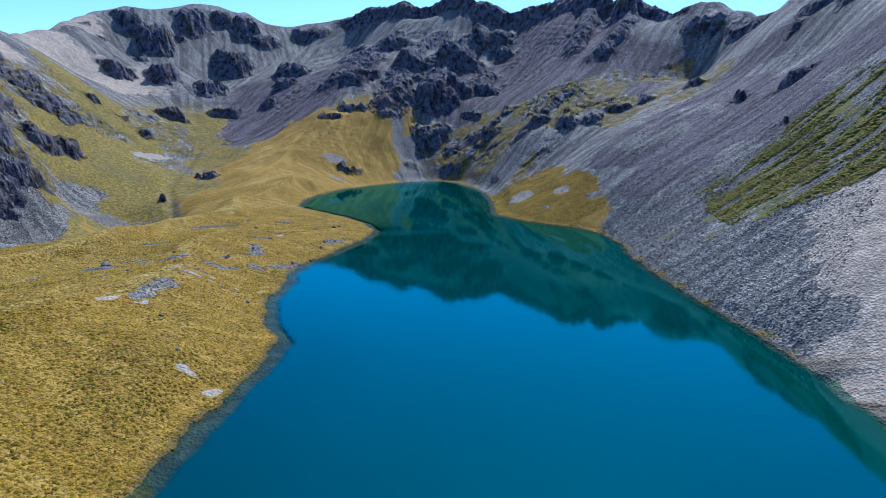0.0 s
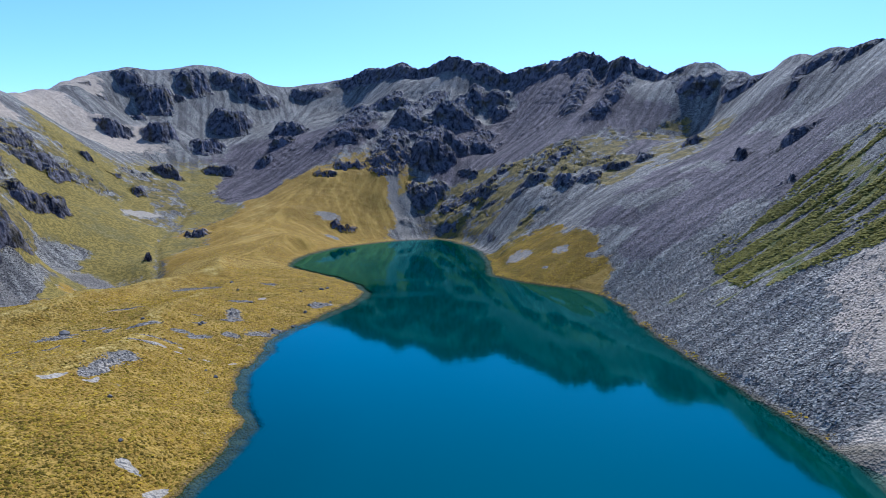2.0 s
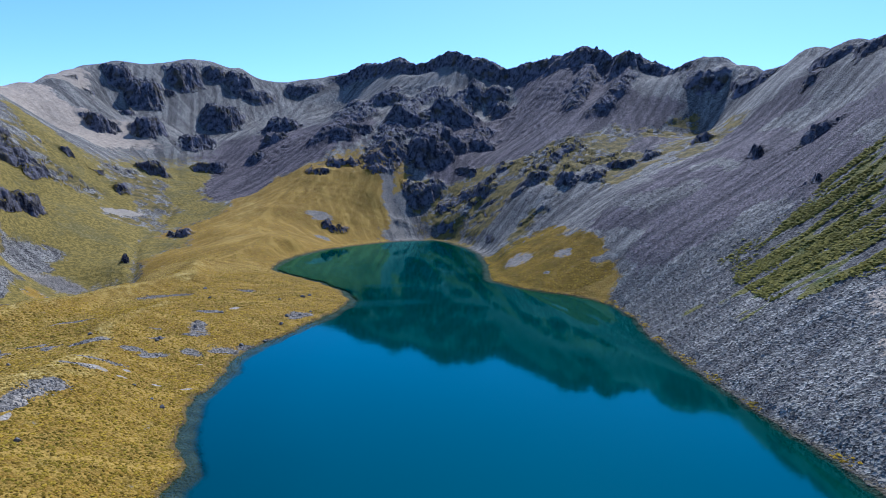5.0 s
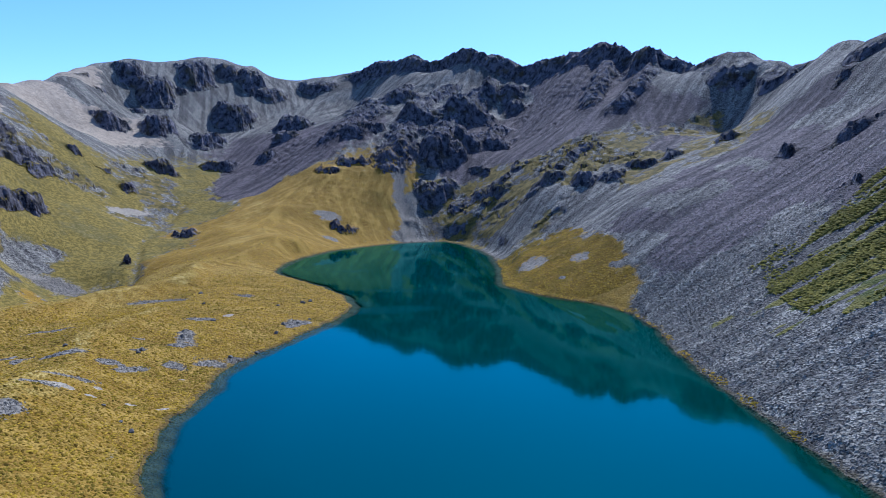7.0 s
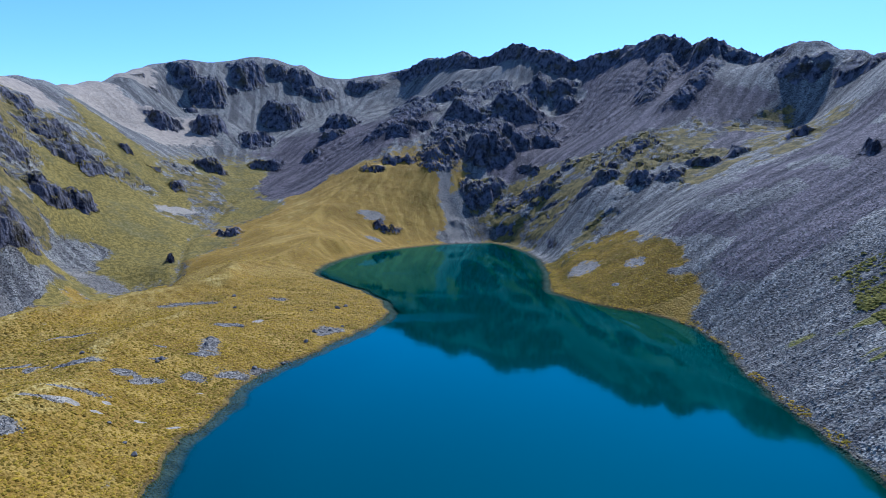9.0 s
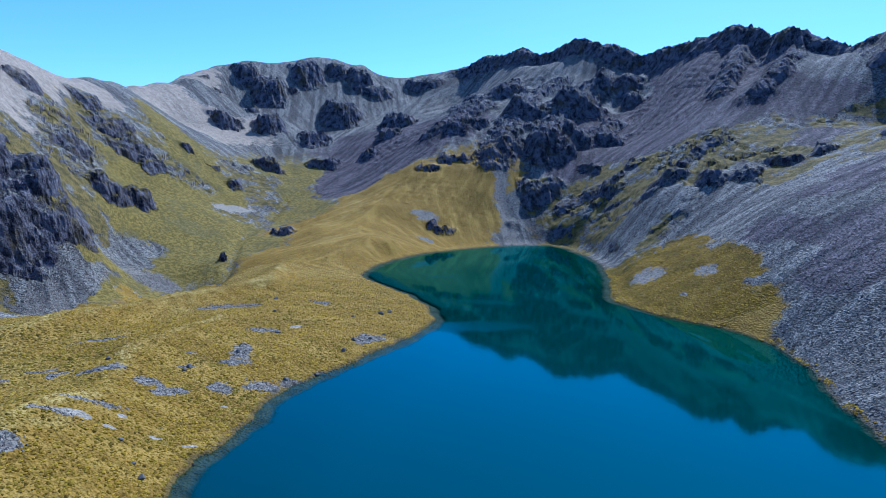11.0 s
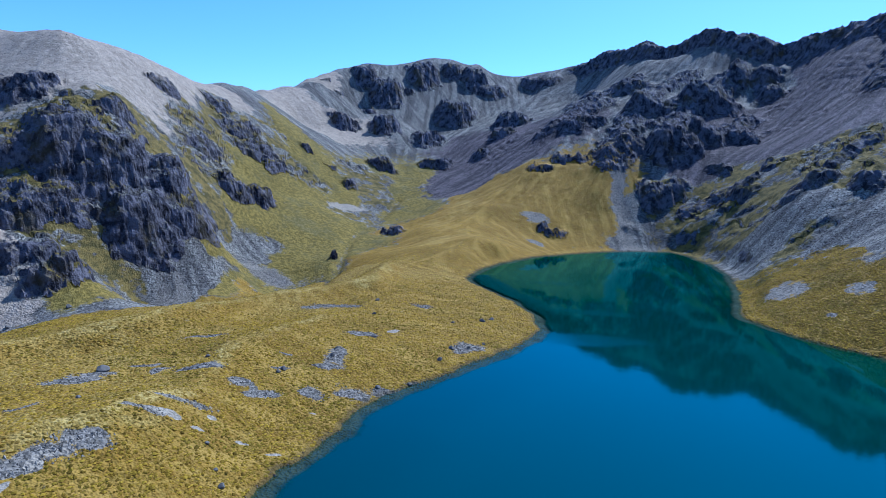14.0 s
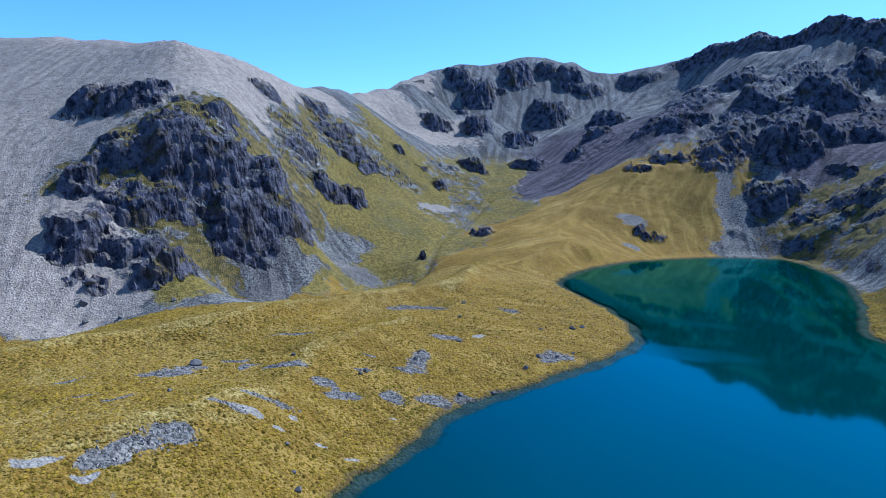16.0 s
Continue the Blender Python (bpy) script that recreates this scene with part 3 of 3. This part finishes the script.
def ground_material():
    n = Nodes("alpine_ground")
    blotch, patch, fine = n.noise(35, 4), n.noise(6, 4), n.noise(0.7, 3)
    grit = n.noise(2.6, 7, 0.75)
    stone = n.cells(0.7, "F1", "Color")
    sep = n.add("ShaderNodeSeparateColor")
    n.link(stone, sep.inputs[0])
    pick = sep.outputs[0]
    # grass
    gold = n.mix(n.ramp(blotch, 0.35, 0.65), (0.148, 0.082, 0.004), (0.200, 0.115, 0.008))
    gold = n.mix(n.ramp(patch, 0.5, 0.75), gold, (0.18, 0.122, 0.011))
    gold = n.mix(n.ramp(n.noise(1.6, 4, 0.7), 0.44, 0.60, 0.0, 0.5), gold, (0.14, 0.088, 0.007))
    gold = n.times(gold, n.mix(n.ramp(n.noise(2.4, 6, 0.75), 0.40, 0.60), (0.80, 0.78, 0.76), (1.18, 1.17, 1.12)))
    gold = n.mix(n.ramp(n.attr("streak"), 0.45, 0.75, 0.0, 0.55), gold, (0.36, 0.235, 0.04))
    gold = n.mix(n.ramp(fine, 0.35, 0.7, 0.0, 0.55), gold, (0.34, 0.225, 0.035))
    gold = n.mix(n.ramp(n.math("ADD", n.attr("straw"), n.math("MULTIPLY", n.math("SUBTRACT", n.noise(14, 5, 0.65), 0.5), 1.4)), 0.3, 0.95, 0.0, 0.7), gold, n.mix(n.ramp(n.noise(3, 6, 0.7), 0.42, 0.58), (0.26, 0.185, 0.035), (0.48, 0.37, 0.11)))
    olive = n.mix(n.ramp(n.noise(5, 7, 0.75), 0.42, 0.58), (0.070, 0.058, 0.014), (0.175, 0.128, 0.030))
    green = n.mix(n.ramp(patch, 0.35, 0.65), (0.05, 0.06, 0.009), (0.12, 0.105, 0.018))
    # loose stone
    grey = n.mix(n.ramp(blotch, 0.3, 0.7), (0.104, 0.099, 0.082), (0.154, 0.147, 0.121))
    grey = n.mix(n.ramp(grit, 0.4, 0.65, 0.0, 0.5), grey, (0.062, 0.054, 0.055))
    grey = n.times(grey, n.mix(pick, (0.25, 0.25, 0.26), (1.95, 1.92, 1.87)))
    light = n.mix(n.ramp(patch, 0.3, 0.7), (0.27, 0.220, 0.155), (0.36, 0.297, 0.212))
    light = n.times(light, n.mix(n.ramp(grit, 0.35, 0.7), (0.8, 0.8, 0.8), (1.1, 1.1, 1.1)))
    rust = n.mix(n.ramp(grit, 0.35, 0.7), (0.050, 0.042, 0.043), (0.092, 0.079, 0.080))
    chips = n.mix(pick, (0.35, 0.35, 0.36), (1.75, 1.73, 1.70))
    light, rust = n.times(light, n.mix(pick, (0.75, 0.75, 0.76), (1.25, 1.24, 1.23))), n.times(n.mix(n.ramp(n.attr("streak"), 0.3, 0.7), n.times(rust, (0.65, 0.65, 0.68)), n.times(rust, (1.5, 1.47, 1.43))), chips)
    # bedrock; the blue-black end of its noise paints deep crevice shade into the colour
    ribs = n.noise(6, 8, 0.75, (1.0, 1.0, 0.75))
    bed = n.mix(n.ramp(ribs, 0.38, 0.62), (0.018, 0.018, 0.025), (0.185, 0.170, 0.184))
    stones = n.mix(pick, (0.070, 0.062, 0.048), (0.255, 0.225, 0.176))
    bed = n.mix(n.ramp(n.noise(14, 4), 0.52, 0.66, 0.0, 0.6), bed, (0.085, 0.064, 0.018))

    def edge(value, low=0.42, high=0.58, wobble=0.55):
        if isinstance(value, str):
            value = n.attr(value)
        v = n.math("ADD", value, n.math("MULTIPLY", n.math("SUBTRACT", n.math("ADD", n.math("MULTIPLY", patch, 0.5), n.math("MULTIPLY", grit, 0.5)), 0.5), wobble * 2))
        return n.ramp(v, low, high)
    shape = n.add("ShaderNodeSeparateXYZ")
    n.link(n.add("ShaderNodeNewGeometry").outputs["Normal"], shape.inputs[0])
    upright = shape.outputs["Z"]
    grey = n.mix(n.ramp(n.attr("streak"), 0.3, 0.7), n.times(grey, (0.62, 0.61, 0.63)), n.times(grey, (1.36, 1.35, 1.32)))
    c = grey
    c = n.mix(edge("pale"), c, light)
    c = n.mix(edge("rust"), c, rust)
    c = n.mix(edge(n.math("MULTIPLY", n.attr("bench"), n.ramp(n.noise(13, 4, 0.6), 0.4, 0.6, 0.35, 1.15)), 0.35, 0.6), c, olive)
    turf = n.mix(n.ramp(n.noise(2.0, 7, 0.75), 0.42, 0.60), (0.105, 0.082, 0.012), (0.235, 0.170, 0.030))
    turf = n.mix(n.ramp(n.noise(18, 5, 0.6), 0.48, 0.66, 0.0, 0.8), turf, n.mix(n.ramp(grit, 0.45, 0.6), (0.085, 0.075, 0.014), (0.17, 0.135, 0.045)))
    c = n.mix(edge("meadow", 0.36, 0.62, 0.9), c, turf)
    c = n.mix(edge("tussock", 0.36, 0.62, 0.8), c, gold)
    c = n.mix(edge(n.math("MULTIPLY", n.attr("green"), n.ramp(n.math("ADD", n.attr("streak"), n.math("MULTIPLY", n.math("SUBTRACT", n.noise(20, 4, 0.6), 0.5), 1.2)), 0.36, 0.66, 0.1, 1.1))), c, green)
    c = n.mix(edge("rubble", 0.40, 0.64, 1.7), c, stones)
    c = n.mix(edge("gravel", 0.42, 0.62, 1.3), c, n.mix(pick, (0.23, 0.196, 0.142), (0.33, 0.285, 0.210)))
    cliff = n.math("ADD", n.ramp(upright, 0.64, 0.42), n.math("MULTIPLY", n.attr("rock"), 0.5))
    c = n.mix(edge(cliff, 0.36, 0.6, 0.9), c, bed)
    c = n.mix(n.attr("bed"), c, n.mix(n.ramp(patch, 0.4, 0.6), (0.062, 0.052, 0.034), (0.105, 0.090, 0.060)))
    c = n.mix(n.attr("wet"), c, (0.05, 0.04, 0.015))
    relief = n.bump(n.noise(3.5, 2, 0.5), 0.35, 0.8)
    relief = n.bump(n.math("MULTIPLY", n.noise(6, 7, 0.72, (1.0, 1.0, 0.8)), n.ramp(cliff, 0.2, 0.7)), 1.0, 5.0, relief)
    relief = n.bump(n.math("ADD", n.cells(0.8), n.math("MULTIPLY", n.cells(0.4), 0.5)), 0.75, 0.5, relief)
    return n.done(c, 0.92, relief, 0.15)


def water_material():
    n = Nodes("lake_water")
    deep = n.ramp(n.attr("depth"), 0.0, 2.6)
    body = n.mix(n.ramp(n.attr("depth"), 1.0, 9.0), (0.0, 0.020, 0.012), (0.0, 0.028, 0.023))
    ripple = n.bump(n.noise(1.1, 3, 0.6), 0.05, 0.05)
    ripple = n.bump(n.noise(9, 2, 0.5), 0.04, 0.3, ripple)
    n.done(body, 0.9, None, 0.0)
    gloss, fresnel, lake = n.add("ShaderNodeBsdfGlossy"), n.add("ShaderNodeFresnel"), n.add("ShaderNodeMixShader")
    gloss.inputs["Color"].default_value, gloss.inputs["Roughness"].default_value = (0.30, 0.80, 0.84, 1), 0.05
    fresnel.inputs["IOR"].default_value = 1.65
    n.link(n.ramp(n.math("ADD", n.attr("ruffle"), n.math("MULTIPLY", n.math("SUBTRACT", n.noise(7, 4, 0.6, (0.4, 1.0, 1.0)), 0.5), 0.8)), 0.1, 1.1, 0.05, 0.14), gloss.inputs["Roughness"])
    for socket in (gloss.inputs["Normal"], fresnel.inputs["Normal"]):
        n.link(ripple, socket)
    n.link(fresnel.outputs[0], lake.inputs[0])
    n.link(n.bsdf.outputs[0], lake.inputs[1])
    n.link(gloss.outputs[0], lake.inputs[2])
    clear = n.add("ShaderNodeBsdfTransparent")
    clear.inputs[0].default_value = (0.72, 0.88, 0.86, 1)
    blend = n.add("ShaderNodeMixShader")
    n.link(n.ramp(deep, 0.0, 1.0, 0.2, 1.0), blend.inputs[0])
    n.link(clear.outputs[0], blend.inputs[1])
    n.link(lake.outputs[0], blend.inputs[2])
    n.link(blend.outputs[0], n.tree.nodes["Material Output"].inputs["Surface"])
    return n.mat


GROUND, WATER = ground_material(), water_material()


# ---- ground and lake ----
def sheet(name, points, quads, material, smooth=True, **values):
    """A mesh object from arrays, with one number a point for each of values."""
    me = bpy.data.meshes.new(name)
    me.vertices.add(len(points))
    me.vertices.foreach_set("co", points.astype(np.float32).ravel())
    me.loops.add(quads.size)
    me.loops.foreach_set("vertex_index", quads.astype(np.int32).ravel())
    me.polygons.add(len(quads))
    me.polygons.foreach_set("loop_start", np.arange(0, quads.size, quads.shape[1], dtype=np.int32))
    me.update(calc_edges=True)
    me.polygons.foreach_set("use_smooth", np.full(len(quads), smooth))
    for key, v in values.items():
        a = me.attributes.new(key, "FLOAT", "POINT")
        a.data.foreach_set("value", np.asarray(v, np.float32))
    me.materials.append(material)
    me.update()
    return new(name, me)


def ring_grid(angles, radii, centre):
    a, r = np.meshgrid(np.radians(angles), radii, indexing="ij")
    x, y = centre[0] - r * np.sin(a), centre[1] + r * np.cos(a)
    na, nr = a.shape
    i = (np.arange(na)[:, None] * nr + np.arange(nr - 1)[None, :])
    j = (np.arange(na)[:, None] + 1) % na * nr + np.arange(nr - 1)[None, :]
    quads = np.stack([i, i + 1, j + 1, j], -1).reshape(-1, 4)
    return x.ravel(), y.ravel(), quads


angles = np.concatenate([np.arange(-36, 84, 0.125), np.arange(84, 324, 8.0)])
radii = np.concatenate([[0.0], np.geomspace(4, 60, 24)[:-1], np.geomspace(60, 1070, 860), np.geomspace(1110, 4200, 16)])
gx, gy, quads = ring_grid(angles, radii, (0.0, 45.0))
gz, kinds = land(gx, gy)
shore_wet = ease(kinds["inland"], -0.8, -0.2) * (1 - ease(kinds["inland"], 0.4, 2.2))
ground = sheet("ground", np.column_stack([gx, gy, gz]), quads, GROUND, wet=shore_wet * 0.7, bed=1 - ease(kinds["inland"], -0.6, 0.1),
               tussock=kinds["tussock"], meadow=kinds["meadow"], bench=kinds["bench"], pale=kinds["pale"], rust=kinds["rust"], green=kinds["green"], straw=kinds["straw"], rock=kinds["rock"],
               rubble=kinds["rubble"], gravel=kinds["gravel"], streak=kinds["streak"])
rough_faces = (kinds["rock"] > 0.45)[quads].all(1)
ground.data.polygons.foreach_set("use_smooth", ~rough_faces)
tagged(ground, "golden tussock flats, grey scree slopes and dark crags round a mountain lake", "ground", kind="structure")

wx, wy = np.meshgrid(np.arange(-155, 88, 2.0), np.arange(-105, 540, 2.0), indexing="ij")
nx, ny = wx.shape
i = (np.arange(nx - 1)[:, None] * ny + np.arange(ny - 1)[None, :]).ravel()
water_quads = np.stack([i, i + ny, i + ny + 1, i + 1], -1)
wx, wy = wx.ravel(), wy.ravel()
water_quads = water_quads[(shore_distance(wx, wy) < 5)[water_quads].any(1)]
bed, _ = land(wx, wy)
water = sheet("water", np.column_stack([wx, wy, np.zeros(len(wx))]), water_quads, WATER, depth=np.maximum(-bed, 0), ruffle=patches(wx, wy, RUFFLES))
tagged(water, "still deep teal lake mirroring the mountains", "lake", kind="structure")


# ---- loose cover ----
field = {key: v.reshape(len(angles), len(radii)) for key, v in kinds.items()}
field["height"] = gz.reshape(len(angles), len(radii))


def sample(x, y):
    """Height and cover of the built ground at places in its finely meshed part."""
    r, a = np.hypot(x, y - 45.0), np.degrees(np.arctan2(-x, y - 45.0))
    u, v = np.interp(a, angles, np.arange(len(angles))), np.interp(r, radii, np.arange(len(radii)))
    i, j = np.minimum(u.astype(int), len(angles) - 2), np.minimum(v.astype(int), len(radii) - 2)
    u, v = u - i, v - j
    out = {k: (f[i, j] * (1 - u) + f[i + 1, j] * u) * (1 - v) + (f[i, j + 1] * (1 - u) + f[i + 1, j + 1] * u) * v for k, f in field.items()}
    return out["height"], out


def scatter(count, box, keep, seed):
    """Random places in a box of x0, y0, x1, y1 that keep allows, with the ground's height."""
    rng = np.random.default_rng(seed)
    x, y = rng.uniform(box[0], box[2], count), rng.uniform(box[1], box[3], count)
    z, kind = sample(x, y)
    ok = keep(x, y, kind, rng.random(count)) & (np.degrees(np.arctan2(-x, y - 45.0)) < 83)
    return x[ok], y[ok], z[ok], rng


def spread(name, shape, faces, places, material, small, large, sink, flat):
    """One mesh of many copies of a small shape, each turned, scaled and roughened."""
    x, y, z, rng = places
    n, m = len(x), len(shape)
    size = (small + (large - small) * rng.random(n) ** 2.2)[:, None]
    turn = rng.uniform(0, 2 * np.pi, n)[:, None]
    p = shape[None] * (1 + rng.normal(0, 0.17, (n, m, 3)))
    px = (p[..., 0] * np.cos(turn) - p[..., 1] * np.sin(turn)) * size * rng.uniform(0.75, 1.3, (n, 1)) + x[:, None]
    py = (p[..., 0] * np.sin(turn) + p[..., 1] * np.cos(turn)) * size + y[:, None]
    pz = p[..., 2] * size * flat * rng.uniform(0.7, 1.25, (n, 1)) + z[:, None] - sink * size
    f = (faces[None] + (np.arange(n) * m)[:, None, None]).reshape(-1, faces.shape[1])
    return sheet(name, np.stack([px, py, pz], -1).reshape(-1, 3), f, material, smooth=False)


WEDGE = np.array([(-1, -0.8, -0.5), (1, -1, -0.5), (0.9, 1, -0.5), (-1, 0.9, -0.5), (-0.35, -0.2, 0.6), (0.4, 0.25, 0.5)]) * 0.5
WEDGE_FACES = np.array([(0, 1, 5), (0, 5, 4), (2, 3, 4), (2, 4, 5), (1, 2, 5), (3, 0, 4)])
around = np.arange(5) * np.pi * 2 / 5
TUFT = np.concatenate([[(0.1, 0.0, 0.75)], np.column_stack([np.cos(around), np.sin(around), 0.12 + 0.12 * np.cos(around * 2)])])
TUFT_FACES = np.array([(0, k + 1, (k + 1) % 5 + 1) for k in range(5)])


def speckled(name, dark, light, rough=0.9, tint=None, leafy=0.0):
    n = Nodes(name)
    pick = n.add("ShaderNodeNewGeometry").outputs["Random Per Island"]
    c = n.mix(pick, dark, light)
    if tint:
        c = n.mix(n.ramp(n.noise(13, 5, 0.65), 0.46, 0.62), c, n.times(c, tint))
    c = n.times(c, n.mix(n.noise(0.25, 3), (0.7, 0.7, 0.7), (1.25, 1.25, 1.25)))
    n.done(c, rough, n.bump(n.noise(0.15, 3), 0.5, 0.06), 0.15)
    if leafy:
        thin, blend = n.add("ShaderNodeBsdfTranslucent"), n.add("ShaderNodeMixShader")
        n.link(c, thin.inputs["Color"])
        n.link(leafy, blend.inputs[0])
        n.link(n.bsdf.outputs[0], blend.inputs[1])
        n.link(thin.outputs[0], blend.inputs[2])
        n.link(blend.outputs[0], n.tree.nodes["Material Output"].inputs["Surface"])
    return n.mat


GRASS = speckled("tussock_grass", (0.145, 0.088, 0.003), (0.50, 0.335, 0.020), 0.85, (0.62, 0.68, 0.60), 0.4)
STONE = speckled("scree_stone", (0.052, 0.046, 0.036), (0.30, 0.265, 0.208), 0.85)
SHORE_STONE = speckled("shore_stone", (0.025, 0.021, 0.017), (0.17, 0.142, 0.115), 0.6)


STRAW = speckled("straw_tussock", (0.23, 0.150, 0.018), (0.58, 0.42, 0.085), 0.85, None, 0.5)
GREEN = speckled("green_scrub", (0.085, 0.084, 0.008), (0.30, 0.255, 0.035), 0.85, None, 0.4)


def grassy(x, y, k, chance):
    return (k["tussock"] + k["bench"] > 0.5) & (k["rubble"] < 0.45) & (k["gravel"] < 0.4) & (k["rock"] < 0.3) & (k["inland"] > 0.8)


def thin_out(x, y, c):
    return c < np.clip(1.35 - np.hypot(x + 70, y - 120) / 250, 0.16, 1)


tufts = spread("tussock_grass", TUFT, TUFT_FACES, scatter(400000, (-260, 55, -45, 580), lambda x, y, k, c: grassy(x, y, k, c) & (k["straw"] < 0.2 + 0.6 * c) & thin_out(x, y, c), 11), GRASS, 0.16, 0.5, 0.05, 0.65)
tagged(tufts, "golden tussock clumps on the flats by the lake", "grass", kind="stuff")
straw_tufts = spread("straw_tussock", TUFT, TUFT_FACES, scatter(220000, (-260, 55, -90, 400), lambda x, y, k, c: grassy(x, y, k, c) & (k["straw"] >= 0.2 + 0.6 * c) & thin_out(x, y, c), 16), STRAW, 0.16, 0.5, 0.05, 0.65)
tagged(straw_tufts, "pale straw-coloured tussock along the low crests", "grass", kind="stuff")
bench_tufts = spread("tussock_grass", TUFT, TUFT_FACES, scatter(36000, (-25, 322, 45, 430), grassy, 12), GRASS, 0.2, 0.55, 0.05, 0.7)
tagged(bench_tufts, "golden tussock clumps on the point under the scree", "grass", kind="stuff")
scrub = spread("green_scrub", TUFT, TUFT_FACES, scatter(90000, (78, 192, 165, 300), lambda x, y, k, c: (k["green"] > 0.25 + 0.5 * c) & (k["streak"] + 0.22 * fractal(x, y, 24, 3, 141) > 0.45 + 0.25 * c), 17), GREEN, 0.3, 0.95, 0.05, 0.8)
tagged(scrub, "low dark green scrub in streaks down the scree", "scrub", kind="stuff")
fringe = spread("shore_grass", TUFT, TUFT_FACES, scatter(160000, (-25, 70, 82, 420), lambda x, y, k, c: (k["inland"] > 0.4) & (k["inland"] < 2.6) & (fractal(x, y, 14, 3, 151) > 0.3 - 0.5 * c), 19), GRASS, 0.2, 0.6, 0.05, 0.7)
tagged(fringe, "strip of golden grass between the scree and the waterline", "grass", kind="stuff")
scree = spread("scree_stones", WEDGE, WEDGE_FACES, scatter(150000, (44, 80, 175, 400), lambda x, y, k, c: (k["scree"] + k["rust"] + 0.6 * k["pale"] > 0.4) & (k["inland"] > 0.3) & (c < np.clip(0.9 - k["inland"] / 110, 0.12, 1)), 13), STONE, 0.16, 1.0, 0.05, 0.9)
tagged(scree, "loose grey scree stones above the shore", "stones", kind="stuff")
talus = spread("talus_stones", WEDGE, WEDGE_FACES, scatter(60000, (-460, 140, -215, 330), lambda x, y, k, c: (k["scree"] + k["pale"] > 0.45) & (k["rock"] < 0.3) & (c < 0.3), 18), STONE, 0.25, 1.1, 0.05, 0.9)
tagged(talus, "pale broken stones on the talus under the crags", "stones", kind="stuff")
rubble = spread("rubble_stones", WEDGE, WEDGE_FACES, scatter(330000, (-270, 95, -76, 345), lambda x, y, k, c: (k["rubble"] > 0.06 + 0.75 * c) & (k["inland"] > 0.2), 14), STONE, 0.16, 0.85, 0.05, 0.9)
tagged(rubble, "grey stones lying bare among the grass", "stones", kind="stuff")
margin = spread("shore_stones", WEDGE, WEDGE_FACES, scatter(150000, (-150, 60, 80, 530), lambda x, y, k, c: (np.abs(k["inland"] - 0.3) < 0.7) & (c < 0.8), 15), SHORE_STONE, 0.15, 0.7, 0.05, 0.9)
tagged(margin, "small stones along the waterline", "stones", kind="stuff")


# ---- boulders ----
def boulder_mesh(seed):
    bm = bmesh.new()
    bmesh.ops.create_icosphere(bm, subdivisions=3, radius=1.0)
    rng = random.Random(seed)
    cuts = [(Vector((rng.uniform(-1, 1), rng.uniform(-1, 1), rng.uniform(-0.6, 1))).normalized(), rng.uniform(0.5, 0.85)) for _ in range(9)]
    for v in bm.verts:
        for way, far in cuts:
            over = v.co.dot(way) - far
            if over > 0:
                v.co -= way * over * 0.92
        v.co *= 1 + 0.07 * noise.noise(v.co * 2.5 + Vector((seed, 0, 0)))
        v.co.z *= 0.75
    me = bpy.data.meshes.new("boulder")
    bm.to_mesh(me)
    bm.free()
    me.materials.append(BOULDER)
    return me


BOULDER = speckled("lichened_boulder", (0.08, 0.073, 0.062), (0.17, 0.155, 0.132), 0.9)
BOULDER_PLACES = [
    (-84, 240, 1.0), (-79, 251, 0.7), (-90, 272, 1.1), (-104, 229, 0.9), (-101, 207, 0.8), (-120, 250, 0.8), (-132, 268, 0.9), (-96, 262, 0.7), (-268, 190, 2.2), (-256, 186, 1.6),
    (-276, 196, 2.6), (-248, 196, 1.2), (-240, 214, 1.4), (-84, 204, 0.8), (-80, 212, 0.7), (-130.9, 164.1, 1.5), (-103.4, 192.1, 0.9), (-77.4, 152.5, 0.7), (-111.8, 148.7, 0.5), (-81.4, 154.6, 0.5),
    (-82.2, 230.2, 0.9), (-80.8, 244.6, 0.7), (-88.9, 276.7, 0.9), (-150, 118, 1.4), (-84, 121, 0.7), (-103, 190, 0.8), (-118, 182, 0.7), (-88, 158, 0.5), (-70, 105, 0.5)]
bx, by, bs = (np.array(c, float) for c in zip(*BOULDER_PLACES))
bz, _ = sample(bx, by)
shapes = [boulder_mesh(k) for k in (3, 8, 21, 34)]
for k, (x, y, z, size) in enumerate(zip(bx, by, bz, bs)):
    rock = new("boulder", shapes[k % 4])
    rock.matrix_world = pose(x, y, z + 0.22 * size, 0, 0, k * 67 % 360) @ Matrix.Diagonal((size, size * (0.8 + 0.1 * (k % 4)), size, 1))
    tagged(rock, "dark weathered boulder lying in the golden tussock" if size < 1.3 else "large dark boulder standing clear of the grass", "boulder", "boulders on the flats")
